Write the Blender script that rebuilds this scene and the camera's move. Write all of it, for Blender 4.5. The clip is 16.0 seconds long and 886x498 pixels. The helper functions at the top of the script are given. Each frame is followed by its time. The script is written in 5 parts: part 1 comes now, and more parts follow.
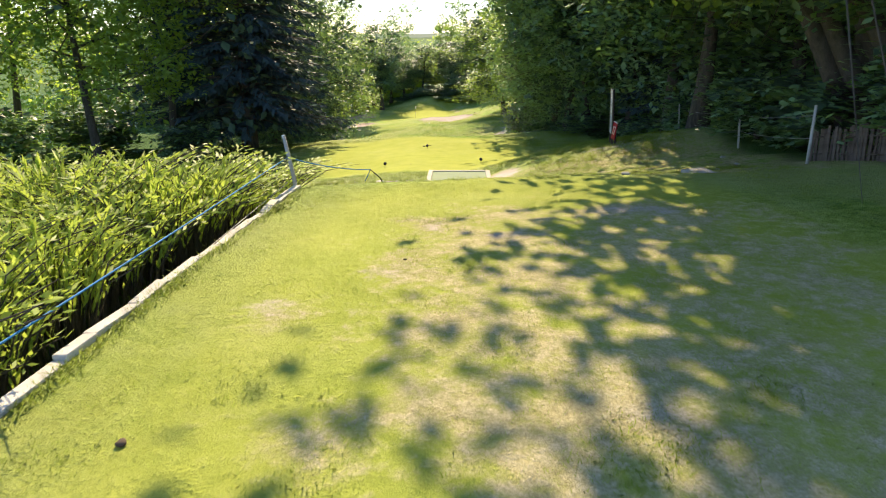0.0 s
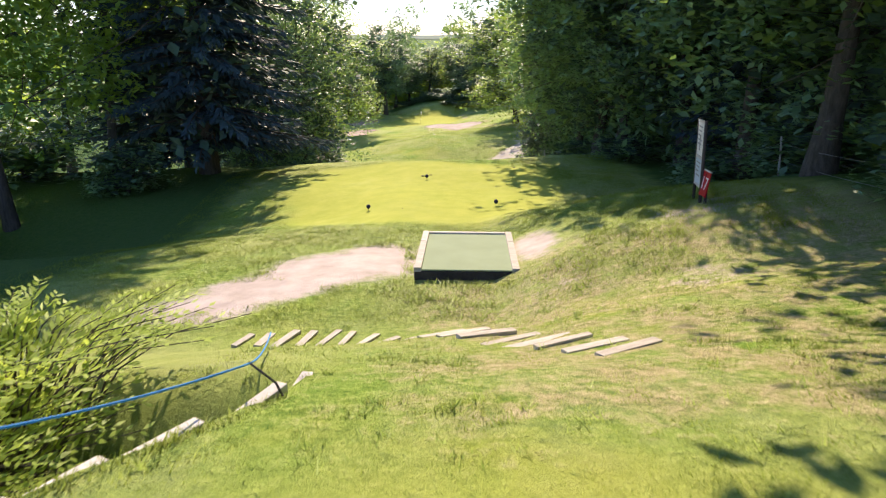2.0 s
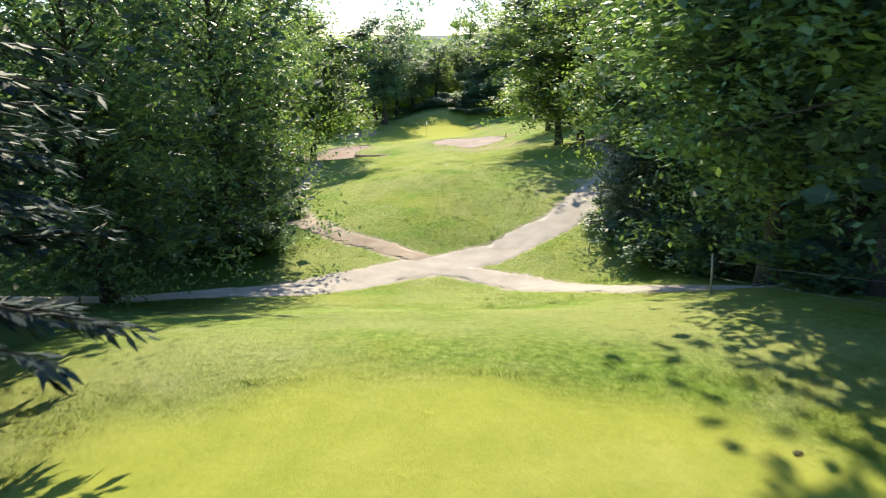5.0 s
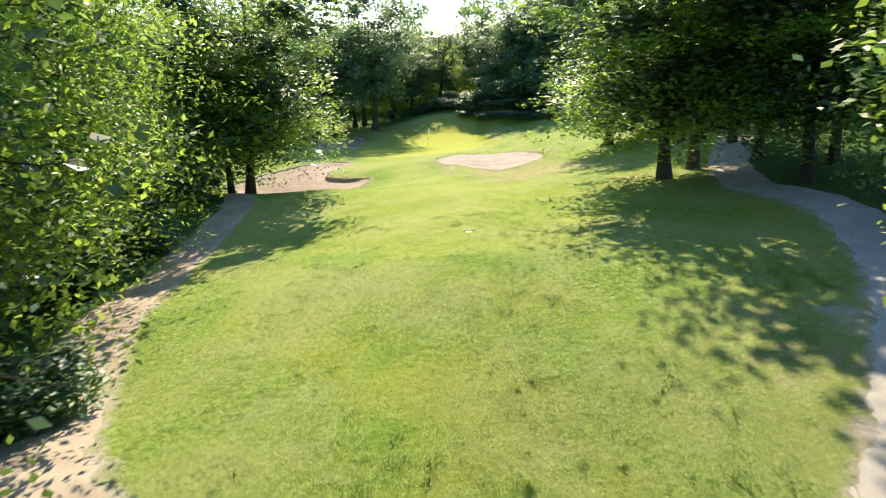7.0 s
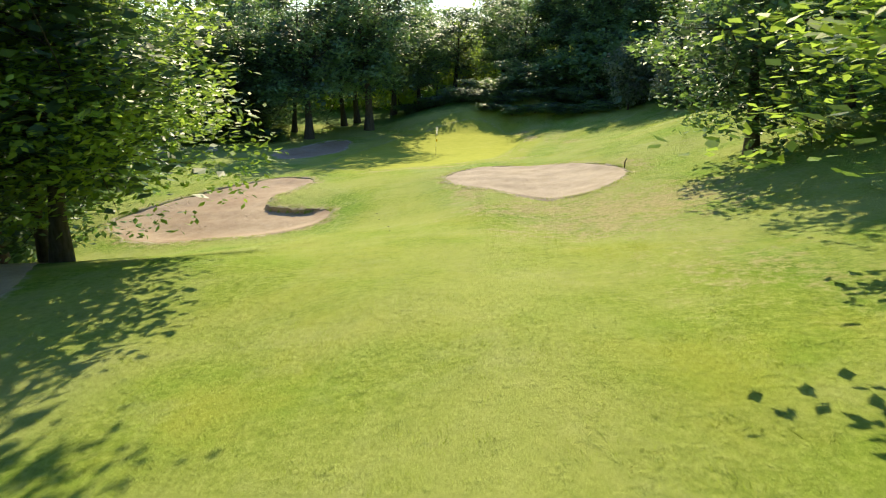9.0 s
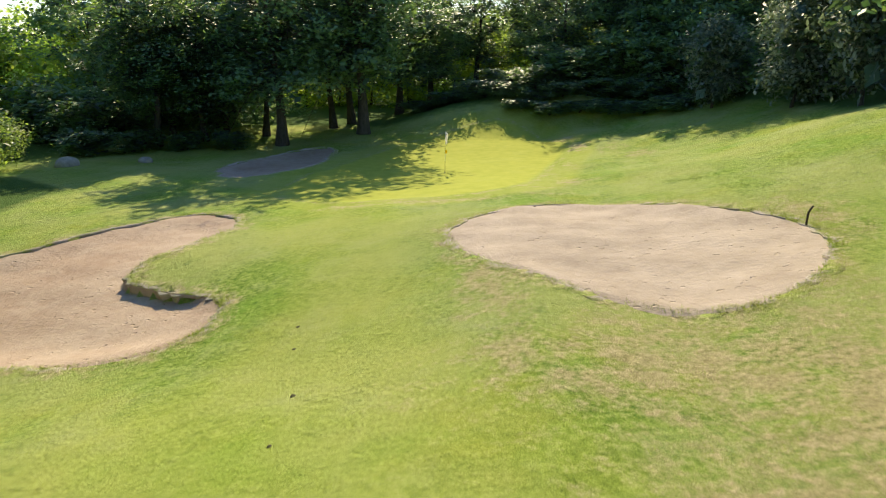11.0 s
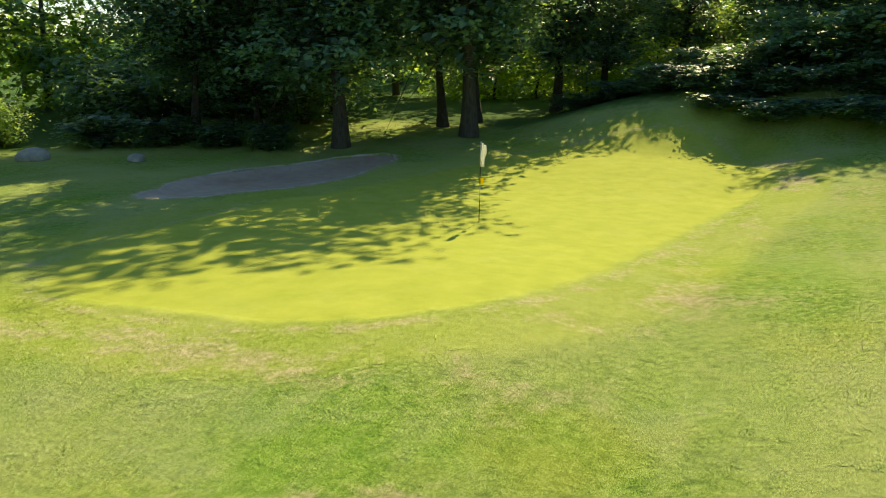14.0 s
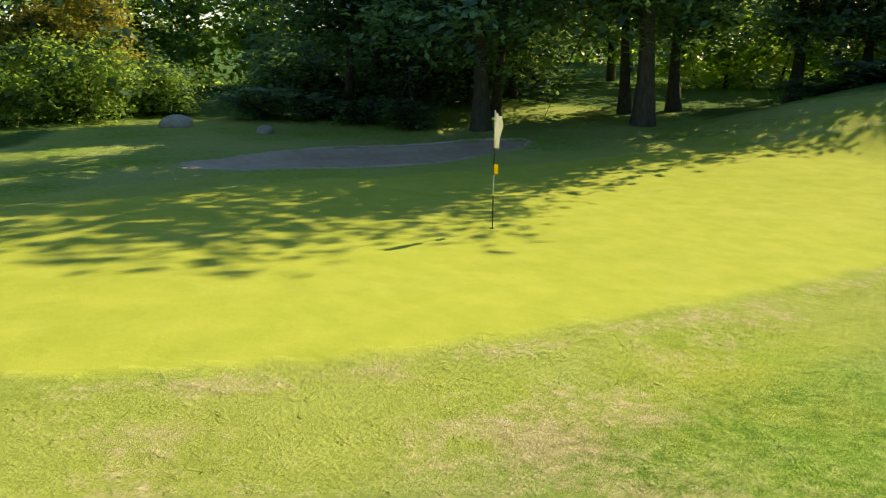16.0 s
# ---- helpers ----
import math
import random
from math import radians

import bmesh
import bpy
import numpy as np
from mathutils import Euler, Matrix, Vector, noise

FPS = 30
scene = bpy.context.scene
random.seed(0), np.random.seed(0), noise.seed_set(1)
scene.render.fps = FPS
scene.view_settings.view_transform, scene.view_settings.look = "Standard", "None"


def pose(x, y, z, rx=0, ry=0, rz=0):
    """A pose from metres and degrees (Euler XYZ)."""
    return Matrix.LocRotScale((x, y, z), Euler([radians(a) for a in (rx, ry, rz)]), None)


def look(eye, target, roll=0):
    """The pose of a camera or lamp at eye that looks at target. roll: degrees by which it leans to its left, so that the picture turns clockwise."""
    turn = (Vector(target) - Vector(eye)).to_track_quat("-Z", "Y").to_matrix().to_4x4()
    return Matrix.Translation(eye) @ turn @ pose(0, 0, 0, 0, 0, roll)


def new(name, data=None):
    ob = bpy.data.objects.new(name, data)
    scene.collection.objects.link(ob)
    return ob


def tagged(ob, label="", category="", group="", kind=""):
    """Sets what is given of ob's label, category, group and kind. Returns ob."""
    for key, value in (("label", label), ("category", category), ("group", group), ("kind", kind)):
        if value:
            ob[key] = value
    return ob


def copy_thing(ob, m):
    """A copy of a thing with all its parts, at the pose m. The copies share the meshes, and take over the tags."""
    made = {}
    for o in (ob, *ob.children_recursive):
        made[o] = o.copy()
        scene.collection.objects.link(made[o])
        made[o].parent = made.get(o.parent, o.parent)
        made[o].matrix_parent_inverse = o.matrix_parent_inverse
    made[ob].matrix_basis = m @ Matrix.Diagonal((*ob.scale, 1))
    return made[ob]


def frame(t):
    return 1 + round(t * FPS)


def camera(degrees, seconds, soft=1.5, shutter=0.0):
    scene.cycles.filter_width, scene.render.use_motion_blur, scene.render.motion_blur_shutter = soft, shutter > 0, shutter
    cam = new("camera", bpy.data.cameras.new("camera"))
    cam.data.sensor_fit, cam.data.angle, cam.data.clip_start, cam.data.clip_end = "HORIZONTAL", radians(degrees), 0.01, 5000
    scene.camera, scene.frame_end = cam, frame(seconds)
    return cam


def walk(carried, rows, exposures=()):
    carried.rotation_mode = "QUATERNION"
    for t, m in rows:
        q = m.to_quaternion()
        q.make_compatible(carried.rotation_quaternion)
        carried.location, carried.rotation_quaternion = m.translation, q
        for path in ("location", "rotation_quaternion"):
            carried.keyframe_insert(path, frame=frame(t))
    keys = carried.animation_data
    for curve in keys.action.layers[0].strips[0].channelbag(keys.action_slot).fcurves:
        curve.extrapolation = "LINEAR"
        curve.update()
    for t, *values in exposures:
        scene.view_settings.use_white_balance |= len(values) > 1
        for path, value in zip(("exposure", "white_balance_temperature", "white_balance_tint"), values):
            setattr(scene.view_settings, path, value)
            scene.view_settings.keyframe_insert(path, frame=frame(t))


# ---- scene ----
cam = camera(64.99, 16.0, 1.2, 0.15)
ROWS = [
    (0.0, 0.000, -0.000, 14.705, -0.000, -17.288, -0.310),
    (0.5, 0.029, 1.501, 14.687, -0.020, -17.200, -0.089),
    (1.0, 0.069, 3.255, 14.704, -0.001, -17.217, -0.055),
    (1.5, 0.122, 5.245, 14.682, 0.223, -17.170, 0.062),
    (2.0, 0.145, 7.421, 14.658, 0.554, -17.155, 0.082),
    (2.5, 0.145, 9.750, 14.595, 0.918, -17.071, 0.183),
    (3.0, 0.190, 12.368, 14.546, 1.125, -17.188, 0.056),
    (3.5, 0.167, 15.501, 14.484, 1.098, -17.119, 0.136),
    (6.0, -1.588, 41.431, 12.618, 0.901, -17.085, -0.220),
    (6.5, -1.731, 47.684, 12.014, 0.978, -16.954, -0.027),
    (7.0, -1.817, 54.025, 11.217, 1.079, -16.867, 0.322),
    (7.5, -1.882, 60.260, 10.371, 1.438, -16.891, 0.326),
    (8.0, -1.895, 66.319, 9.601, 1.902, -16.868, 0.127),
    (10.5, -2.369, 87.862, 7.132, 3.654, -17.022, -0.039),
    (11.0, -2.244, 92.081, 6.789, 4.384, -17.040, -0.093),
    (11.5, -1.893, 95.801, 6.424, 5.404, -17.006, -0.175),
    (12.0, -1.342, 99.273, 6.023, 7.900, -16.910, -0.107),
    (12.5, -0.573, 102.473, 5.616, 10.769, -16.833, -0.073),
    (13.0, 0.271, 105.402, 5.283, 15.380, -16.873, -0.131),
    (13.5, 1.100, 108.269, 5.034, 20.181, -16.963, 0.004),
    (14.0, 1.678, 110.887, 4.735, 24.555, -17.071, 0.032),
    (14.5, 2.283, 113.056, 4.320, 29.876, -17.145, 0.039),
    (15.0, 2.837, 114.765, 3.965, 35.188, -17.259, -0.035),
    (15.5, 3.250, 116.512, 3.720, 40.883, -17.442, -0.120),
    (16.0, 3.481, 118.387, 3.468, 46.775, -17.366, -0.268),
]
walk(cam, [(t, pose(x, y, z, 90 + pitch, 0, yaw) @ pose(0, 0, 0, 0, 0, roll)) for t, x, y, z, yaw, pitch, roll in ROWS],
     [(0.0, 0.88, 6500, 22), (2.0, 0.84, 6050, 32), (3.5, 0.72, 5750, 24), (6.0, 0.84, 5850, 20), (7.0, 0.94, 6050, 18), (7.5, 0.98, 6350, 10), (8.2, 0.64, 6450, 10), (10.5, 0.5, 6350, 16), (12.0, 0.45, 6500, 14), (13.5, 0.46, 6900, 4), (14.5, 0.63, 7050, 5), (16.0, 0.52, 7050, 6)])

# ---------------------------------------------------------------- world and sun
SUN_ELEVATION, SUN_AZIMUTH = 33.0, -5.0      # azimuth from +y, clockwise positive
world = bpy.data.worlds.new("sky")
scene.world = world
world.use_nodes = True
wn, wl = world.node_tree.nodes, world.node_tree.links
sky = wn.new("ShaderNodeTexSky")
sky.sky_type, sky.sun_disc = "NISHITA", False
sky.sun_elevation, sky.sun_rotation = radians(SUN_ELEVATION), radians(SUN_AZIMUTH)
sky.altitude, sky.air_density, sky.dust_density, sky.ozone_density = 200, 1.0, 0.1, 4.0
wl.new(sky.outputs["Color"], wn["Background"].inputs["Color"])
wn["Background"].inputs["Strength"].default_value = 0.14
sun_data = bpy.data.lights.new("sun", "SUN")
sun_data.energy, sun_data.angle, sun_data.color = 5.0, radians(0.53), (1.0, 0.86, 0.53)
sun = new("sun", sun_data)
sun_from = Vector((math.sin(radians(SUN_AZIMUTH)) * math.cos(radians(SUN_ELEVATION)),
                   math.cos(radians(SUN_AZIMUTH)) * math.cos(radians(SUN_ELEVATION)), math.sin(radians(SUN_ELEVATION))))
sun.matrix_world = look(sun_from * 200, (0, 0, 0))
scene.view_settings.exposure = 0.6


# ---------------------------------------------------------------- materials
def graph(name):
    m = bpy.data.materials.new(name)
    m.use_nodes = True
    return m, m.node_tree.nodes, m.node_tree.links, m.node_tree.nodes["Principled BSDF"]


def noise_node(n, l, scale, detail=4.0, rough=0.55, space="Object"):
    c = n.new("ShaderNodeTexCoord")
    t = n.new("ShaderNodeTexNoise")
    t.inputs["Scale"].default_value, t.inputs["Detail"].default_value, t.inputs["Roughness"].default_value = scale, detail, rough
    l.new(c.outputs[space], t.inputs["Vector"])
    return t.outputs["Fac"]


def ramp(n, l, source, stops):
    r = n.new("ShaderNodeValToRGB")
    while len(r.color_ramp.elements) < len(stops):
        r.color_ramp.elements.new(0.5)
    for e, (p, c) in zip(r.color_ramp.elements, stops):
        e.position, e.color = p, (*c, 1) if len(c) == 3 else c
    l.new(source, r.inputs["Fac"])
    return r.outputs["Color"]


def mixed(n, l, fac, a, b, mode="MIX"):
    m = n.new("ShaderNodeMix")
    m.data_type, m.blend_type = "RGBA", mode
    for value, socket in ((fac, m.inputs[0]), (a, m.inputs[6]), (b, m.inputs[7])):
        if isinstance(value, bpy.types.NodeSocket):
            l.new(value, socket)
        elif isinstance(value, (int, float)):
            socket.default_value = value
        else:
            socket.default_value = (*value, 1)
    return m.outputs[2]


def maths(n, l, op, a, b=0.0, c=None, clamp=False):
    m = n.new("ShaderNodeMath")
    m.operation, m.use_clamp = op, clamp
    for value, socket in zip((a, b, c), m.inputs):
        if isinstance(value, bpy.types.NodeSocket):
            l.new(value, socket)
        elif value is not None:
            socket.default_value = value
    return m.outputs[0]


def bumped(n, l, height, strength, distance, bsdf):
    b = n.new("ShaderNodeBump")
    b.inputs["Strength"].default_value, b.inputs["Distance"].default_value = strength, distance
    l.new(height, b.inputs["Height"])
    l.new(b.outputs["Normal"], bsdf.inputs["Normal"])


def worn(name, dark, light, scale=6.0, rough=0.85, bump=0.3, depth=0.01, fine=60.0, spread=(0.3, 0.7), stretch=None):
    """A surface of one substance with broad stains and a fine grain."""
    m, n, l, p = graph(name)
    big, small = noise_node(n, l, scale), noise_node(n, l, fine, 3.0, 0.7)
    if stretch:
        for t in [q for q in n if q.bl_idname == "ShaderNodeTexNoise"]:
            mp = n.new("ShaderNodeMapping")
            mp.inputs["Scale"].default_value = stretch
            l.new(t.inputs["Vector"].links[0].from_socket, mp.inputs["Vector"])
            l.new(mp.outputs["Vector"], t.inputs["Vector"])
    both = maths(n, l, "ADD", maths(n, l, "MULTIPLY", big, 0.6), maths(n, l, "MULTIPLY", small, 0.4))
    info = n.new("ShaderNodeObjectInfo")
    both = maths(n, l, "ADD", both, maths(n, l, "MULTIPLY", maths(n, l, "SUBTRACT", info.outputs["Random"], 0.5), 0.12))
    l.new(ramp(n, l, both, [(spread[0], dark), (spread[1], light)]), p.inputs["Base Color"])
    p.inputs["Roughness"].default_value = rough
    p.inputs["Specular IOR Level"].default_value = 0.25
    bumped(n, l, both, bump, depth, p)
    return m


def leaf_material(name, dark, light, glow, through_share=0.45, gloss=0.35):
    """Leaves: each one of its own tone, and light from behind shines through."""
    m, n, l, p = graph(name)
    geo = n.new("ShaderNodeNewGeometry")
    info = n.new("ShaderNodeObjectInfo")
    patch = noise_node(n, l, 0.55, 2.0)
    tone = maths(n, l, "ADD", maths(n, l, "MULTIPLY", geo.outputs["Random Per Island"], 0.38), maths(n, l, "MULTIPLY", patch, 0.67))
    tone = maths(n, l, "ADD", tone, maths(n, l, "MULTIPLY", maths(n, l, "SUBTRACT", info.outputs["Random"], 0.5), 0.3))
    colour = ramp(n, l, tone, [(0.2, dark), (0.8, light)])
    l.new(colour, p.inputs["Base Color"])
    p.inputs["Roughness"].default_value, p.inputs["Specular IOR Level"].default_value = 0.5, gloss
    tr = n.new("ShaderNodeBsdfTranslucent")
    l.new(mixed(n, l, 0.75, colour, glow), tr.inputs["Color"])
    mx = n.new("ShaderNodeMixShader")
    mx.inputs["Fac"].default_value = through_share
    l.new(p.outputs["BSDF"], mx.inputs[1])
    l.new(tr.outputs["BSDF"], mx.inputs[2])
    l.new(mx.outputs["Shader"], n["Material Output"].inputs["Surface"])
    return m


def turf_material():
    """Turf: rough, mown and putting grass, straw-dry patches, bare earth and woodland floor, as the zones of the ground say."""
    m, n, l, p = graph("turf")
    zone, wood = n.new("ShaderNodeAttribute"), n.new("ShaderNodeAttribute")
    zone.attribute_name, wood.attribute_name = "zone", "wood"
    z = n.new("ShaderNodeSeparateColor")
    l.new(zone.outputs["Color"], z.inputs["Color"])
    broad, mid, tuft, blade = noise_node(n, l, 0.22, 3.0), noise_node(n, l, 1.7, 4.0), noise_node(n, l, 7.0, 6.0, 0.75), noise_node(n, l, 55.0, 4.0, 0.8)
    speck = maths(n, l, "ADD", maths(n, l, "MULTIPLY", tuft, 0.5), maths(n, l, "MULTIPLY", blade, 0.5))
    rough = ramp(n, l, speck, [(0.41, (0.095, 0.20, 0.028)), (0.5, (0.255, 0.38, 0.058)), (0.59, (0.46, 0.55, 0.145))])
    lush = maths(n, l, "MULTIPLY_ADD", noise_node(n, l, 0.47, 4.0, 0.6), 6.0, -2.9, clamp=True)
    rough = mixed(n, l, maths(n, l, "MULTIPLY", lush, 0.6), rough, mixed(n, l, speck, (0.10, 0.27, 0.025), (0.34, 0.52, 0.07)))
    sere = maths(n, l, "MULTIPLY_ADD", noise_node(n, l, 0.31, 5.0, 0.65), 6.0, -3.0, clamp=True)
    rough = mixed(n, l, maths(n, l, "MULTIPLY", sere, 0.55), rough, mixed(n, l, speck, (0.36, 0.385, 0.05), (0.54, 0.54, 0.12)))
    rough = mixed(n, l, ramp(n, l, broad, [(0.38, (0, 0, 0)), (0.62, (0.736, 0.8, 0.787))]), rough, mixed(n, l, speck, (0.294, 0.36, 0.07267), (0.552, 0.58, 0.2418)))
    weeds = maths(n, l, "MULTIPLY_ADD", noise_node(n, l, 0.9, 5.0, 0.7), 5.0, -2.75, clamp=True)
    rough = mixed(n, l, maths(n, l, "MULTIPLY", weeds, 0.4), rough, mixed(n, l, speck, (0.046, 0.12, 0.02899), (0.202, 0.33, 0.08073)))
    streak = n.new("ShaderNodeTexNoise")
    streak.inputs["Scale"].default_value, streak.inputs["Detail"].default_value = 1.0, 4.0
    lanes, where = n.new("ShaderNodeMapping"), n.new("ShaderNodeTexCoord")
    lanes.inputs["Scale"].default_value, lanes.inputs["Rotation"].default_value = (2.6, 0.22, 1.0), (0, 0, 0.12)
    l.new(where.outputs["Object"], lanes.inputs["Vector"])
    l.new(lanes.outputs["Vector"], streak.inputs["Vector"])
    pale = maths(n, l, "MULTIPLY_ADD", streak.outputs["Fac"], 5.0, -2.7, clamp=True)
    rough = mixed(n, l, maths(n, l, "MULTIPLY", pale, 0.3), rough, mixed(n, l, speck, (0.34, 0.42, 0.11), (0.56, 0.6, 0.26)))
    clover = maths(n, l, "MULTIPLY_ADD", noise_node(n, l, 3.1, 5.0, 0.75), 7.0, -4.0, clamp=True)
    rough = mixed(n, l, maths(n, l, "MULTIPLY", clover, 0.5), rough, mixed(n, l, speck, (0.0368, 0.1, 0.03224), (0.147, 0.27, 0.08073)))
    bleached = maths(n, l, "MULTIPLY_ADD", noise_node(n, l, 0.55, 6.0, 0.72), 5.0, -2.6, clamp=True)
    rough = mixed(n, l, maths(n, l, "MULTIPLY", bleached, 0.45), rough, mixed(n, l, speck, (0.331, 0.37, 0.1612), (0.589, 0.61, 0.323)))
    mown = ramp(n, l, maths(n, l, "ADD", maths(n, l, "MULTIPLY", mid, 0.6), maths(n, l, "MULTIPLY", speck, 0.4)), [(0.3, (0.325, 0.38, 0.05)), (0.7, (0.475, 0.495, 0.083))])
    mown = mixed(n, l, maths(n, l, "MULTIPLY", bleached, 0.25), mown, (0.515, 0.53, 0.1612))
    colour = mixed(n, l, z.outputs["Red"], rough, mown)
    edge = maths(n, l, "MULTIPLY", maths(n, l, "SUBTRACT", maths(n, l, "ADD", mid, tuft), 1.0), 1.6)
    straw = ramp(n, l, speck, [(0.36, (0.24, 0.205, 0.1105)), (0.5, (0.46, 0.41, 0.20)), (0.64, (0.68, 0.60, 0.37))])
    patchy = maths(n, l, "ADD", maths(n, l, "MULTIPLY", mid, 0.5), maths(n, l, "MULTIPLY", tuft, 0.5))
    dry = maths(n, l, "ADD", z.outputs["Green"], maths(n, l, "MULTIPLY", maths(n, l, "SUBTRACT", patchy, 0.5), 2.6))
    dry = maths(n, l, "MULTIPLY_ADD", dry, 2.4, -0.75, clamp=True)
    dry = maths(n, l, "MULTIPLY", dry, maths(n, l, "MULTIPLY", z.outputs["Green"], 3.0, clamp=True), clamp=True)
    colour = mixed(n, l, dry, colour, straw)
    earth = ramp(n, l, maths(n, l, "ADD", maths(n, l, "MULTIPLY", mid, 0.85), maths(n, l, "MULTIPLY", speck, 0.15)), [(0.3, (0.43, 0.36, 0.31)), (0.62, (0.61, 0.53, 0.47))])
    bare = maths(n, l, "MULTIPLY_ADD", maths(n, l, "ADD", z.outputs["Blue"], maths(n, l, "MULTIPLY", edge, 0.5)), 2.2, -0.6, clamp=True)
    colour = mixed(n, l, maths(n, l, "MULTIPLY", bare, maths(n, l, "MULTIPLY", z.outputs["Blue"], 4.0, clamp=True)), colour, earth)
    litter = ramp(n, l, speck, [(0.3, (0.046, 0.1, 0.02808)), (0.5, (0.092, 0.17, 0.04212)), (0.75, (0.175, 0.22, 0.08424))])
    colour = mixed(n, l, maths(n, l, "MULTIPLY_ADD", maths(n, l, "ADD", wood.outputs["Fac"], maths(n, l, "MULTIPLY", edge, 0.5)), 1.6, -0.3, clamp=True), colour, litter)
    l.new(colour, p.inputs["Base Color"])
    p.inputs["Roughness"].default_value, p.inputs["Specular IOR Level"].default_value = 0.9, 0.04
    high = maths(n, l, "ADD", maths(n, l, "MULTIPLY", clover, 0.5), maths(n, l, "ADD", tuft, maths(n, l, "MULTIPLY", blade, 0.5)))
    flat = maths(n, l, "MAXIMUM", z.outputs["Red"], maths(n, l, "MULTIPLY", z.outputs["Blue"], 1.05))
    high = maths(n, l, "MULTIPLY", high, maths(n, l, "SUBTRACT", 1.12, flat))
    bumped(n, l, high, 0.75, 0.085, p)
    return m


def n_first(n, l, colour):
    """The first channel of a colour."""
    c = n.new("ShaderNodeSeparateColor")
    l.new(colour, c.inputs["Color"])
    return c.outputs["Red"]


def sand_material(name, dark, light, broad):
    """Raked sand with shallow footprints."""
    m, n, l, p = graph(name)
    big, grain, mid = noise_node(n, l, broad, 4.0), noise_node(n, l, 90.0, 2.0, 0.7), noise_node(n, l, 2.4, 5.0, 0.6)
    tone = maths(n, l, "ADD", maths(n, l, "MULTIPLY", big, 0.55), maths(n, l, "ADD", maths(n, l, "MULTIPLY", grain, 0.2), maths(n, l, "MULTIPLY", mid, 0.25)))
    l.new(ramp(n, l, tone, [(0.35, dark), (0.62, light)]), p.inputs["Base Color"])
    p.inputs["Roughness"].default_value, p.inputs["Specular IOR Level"].default_value = 0.95, 0.1
    c, v = n.new("ShaderNodeTexCoord"), n.new("ShaderNodeTexVoronoi")
    mp = n.new("ShaderNodeMapping")
    mp.inputs["Scale"].default_value, mp.inputs["Rotation"].default_value = (1.3, 2.0, 1.0), (0, 0, 0.3)
    l.new(c.outputs["Object"], mp.inputs["Vector"])
    sway = n.new("ShaderNodeTexNoise")
    sway.inputs["Scale"].default_value, sway.inputs["Detail"].default_value = 2.2, 3.0
    l.new(c.outputs["Object"], sway.inputs["Vector"])
    l.new(mixed(n, l, 0.22, mp.outputs["Vector"], sway.outputs["Color"], "LINEAR_LIGHT"), v.inputs["Vector"])
    v.inputs["Scale"].default_value = 2.9
    print_here = maths(n, l, "GREATER_THAN", n_first(n, l, v.outputs["Color"]), 0.62)
    foot = maths(n, l, "MULTIPLY_ADD", v.outputs["Distance"], 7.0, -0.8, clamp=True)
    here = maths(n, l, "MULTIPLY_ADD", noise_node(n, l, 0.42, 3.0, 0.6), 9.0, -3.9, clamp=True)
    foot = maths(n, l, "MULTIPLY", maths(n, l, "MULTIPLY", maths(n, l, "SUBTRACT", foot, 1.0), here), print_here)
    wv = n.new("ShaderNodeTexWave")
    wv.wave_type, wv.rings_direction = "RINGS", "Z"
    wv.inputs["Scale"].default_value, wv.inputs["Distortion"].default_value, wv.inputs["Detail"].default_value = 1.7, 7.0, 3.0
    wv.inputs["Detail Scale"].default_value = 0.35
    about = n.new("ShaderNodeVectorMath")
    about.operation = "SUBTRACT"
    about.inputs[1].default_value = (2.6, 104.5, 0)
    l.new(c.outputs["Object"], about.inputs[0])
    l.new(about.outputs["Vector"], wv.inputs["Vector"])
    raked = maths(n, l, "MULTIPLY", wv.outputs["Fac"], maths(n, l, "MULTIPLY_ADD", noise_node(n, l, 0.3, 2.0), 0.4, -0.14, clamp=True))
    scuff = noise_node(n, l, 9.0, 4.0, 0.7)
    high = maths(n, l, "ADD", maths(n, l, "MULTIPLY", foot, 0.7), maths(n, l, "ADD", maths(n, l, "MULTIPLY", raked, 0.3), maths(n, l, "ADD", maths(n, l, "MULTIPLY", mid, 0.4), maths(n, l, "MULTIPLY", scuff, 0.3))))
    bumped(n, l, high, 0.9, 0.09, p)
    return m


TURF = turf_material()
SAND = sand_material("sand", (0.38, 0.31, 0.245), (0.555, 0.465, 0.38), 0.8)
RED_SAND = sand_material("moist_sand", (0.36, 0.25, 0.18), (0.57, 0.46, 0.36), 0.22)
EARTH = worn("path_earth", (0.32, 0.25, 0.19), (0.6, 0.51, 0.41), 1.1, 0.95, 0.6, 0.03, 16.0)
GRAVEL = worn("gravel", (0.391, 0.353, 0.314), (0.614, 0.568, 0.515), 1.2, 0.95, 0.6, 0.02, 45.0)
LEAF_OAK = leaf_material("oak_leaf", (0.082, 0.175, 0.12), (0.2, 0.36, 0.195), (0.46, 0.7, 0.1), 0.36, 0.36)
# brightened copy of the ash leaf, with sunlight put into its colour and glow
LEAF_SUN_TINTED = leaf_material("sun_tinted_leaf", (0.113, 0.22, 0.039), (0.254, 0.4, 0.078), (0.705, 0.9, 0.117), 0.65, 0.2)
LEAF_ASH = leaf_material("ash_leaf", (0.0846, 0.18, 0.039), (0.207, 0.35, 0.0845), (0.62, 0.84, 0.117), 0.52, 0.35)
LEAF_MID = leaf_material("lime_leaf", (0.062, 0.145, 0.05), (0.18, 0.31, 0.10), (0.545, 0.76, 0.091), 0.42, 0.28)
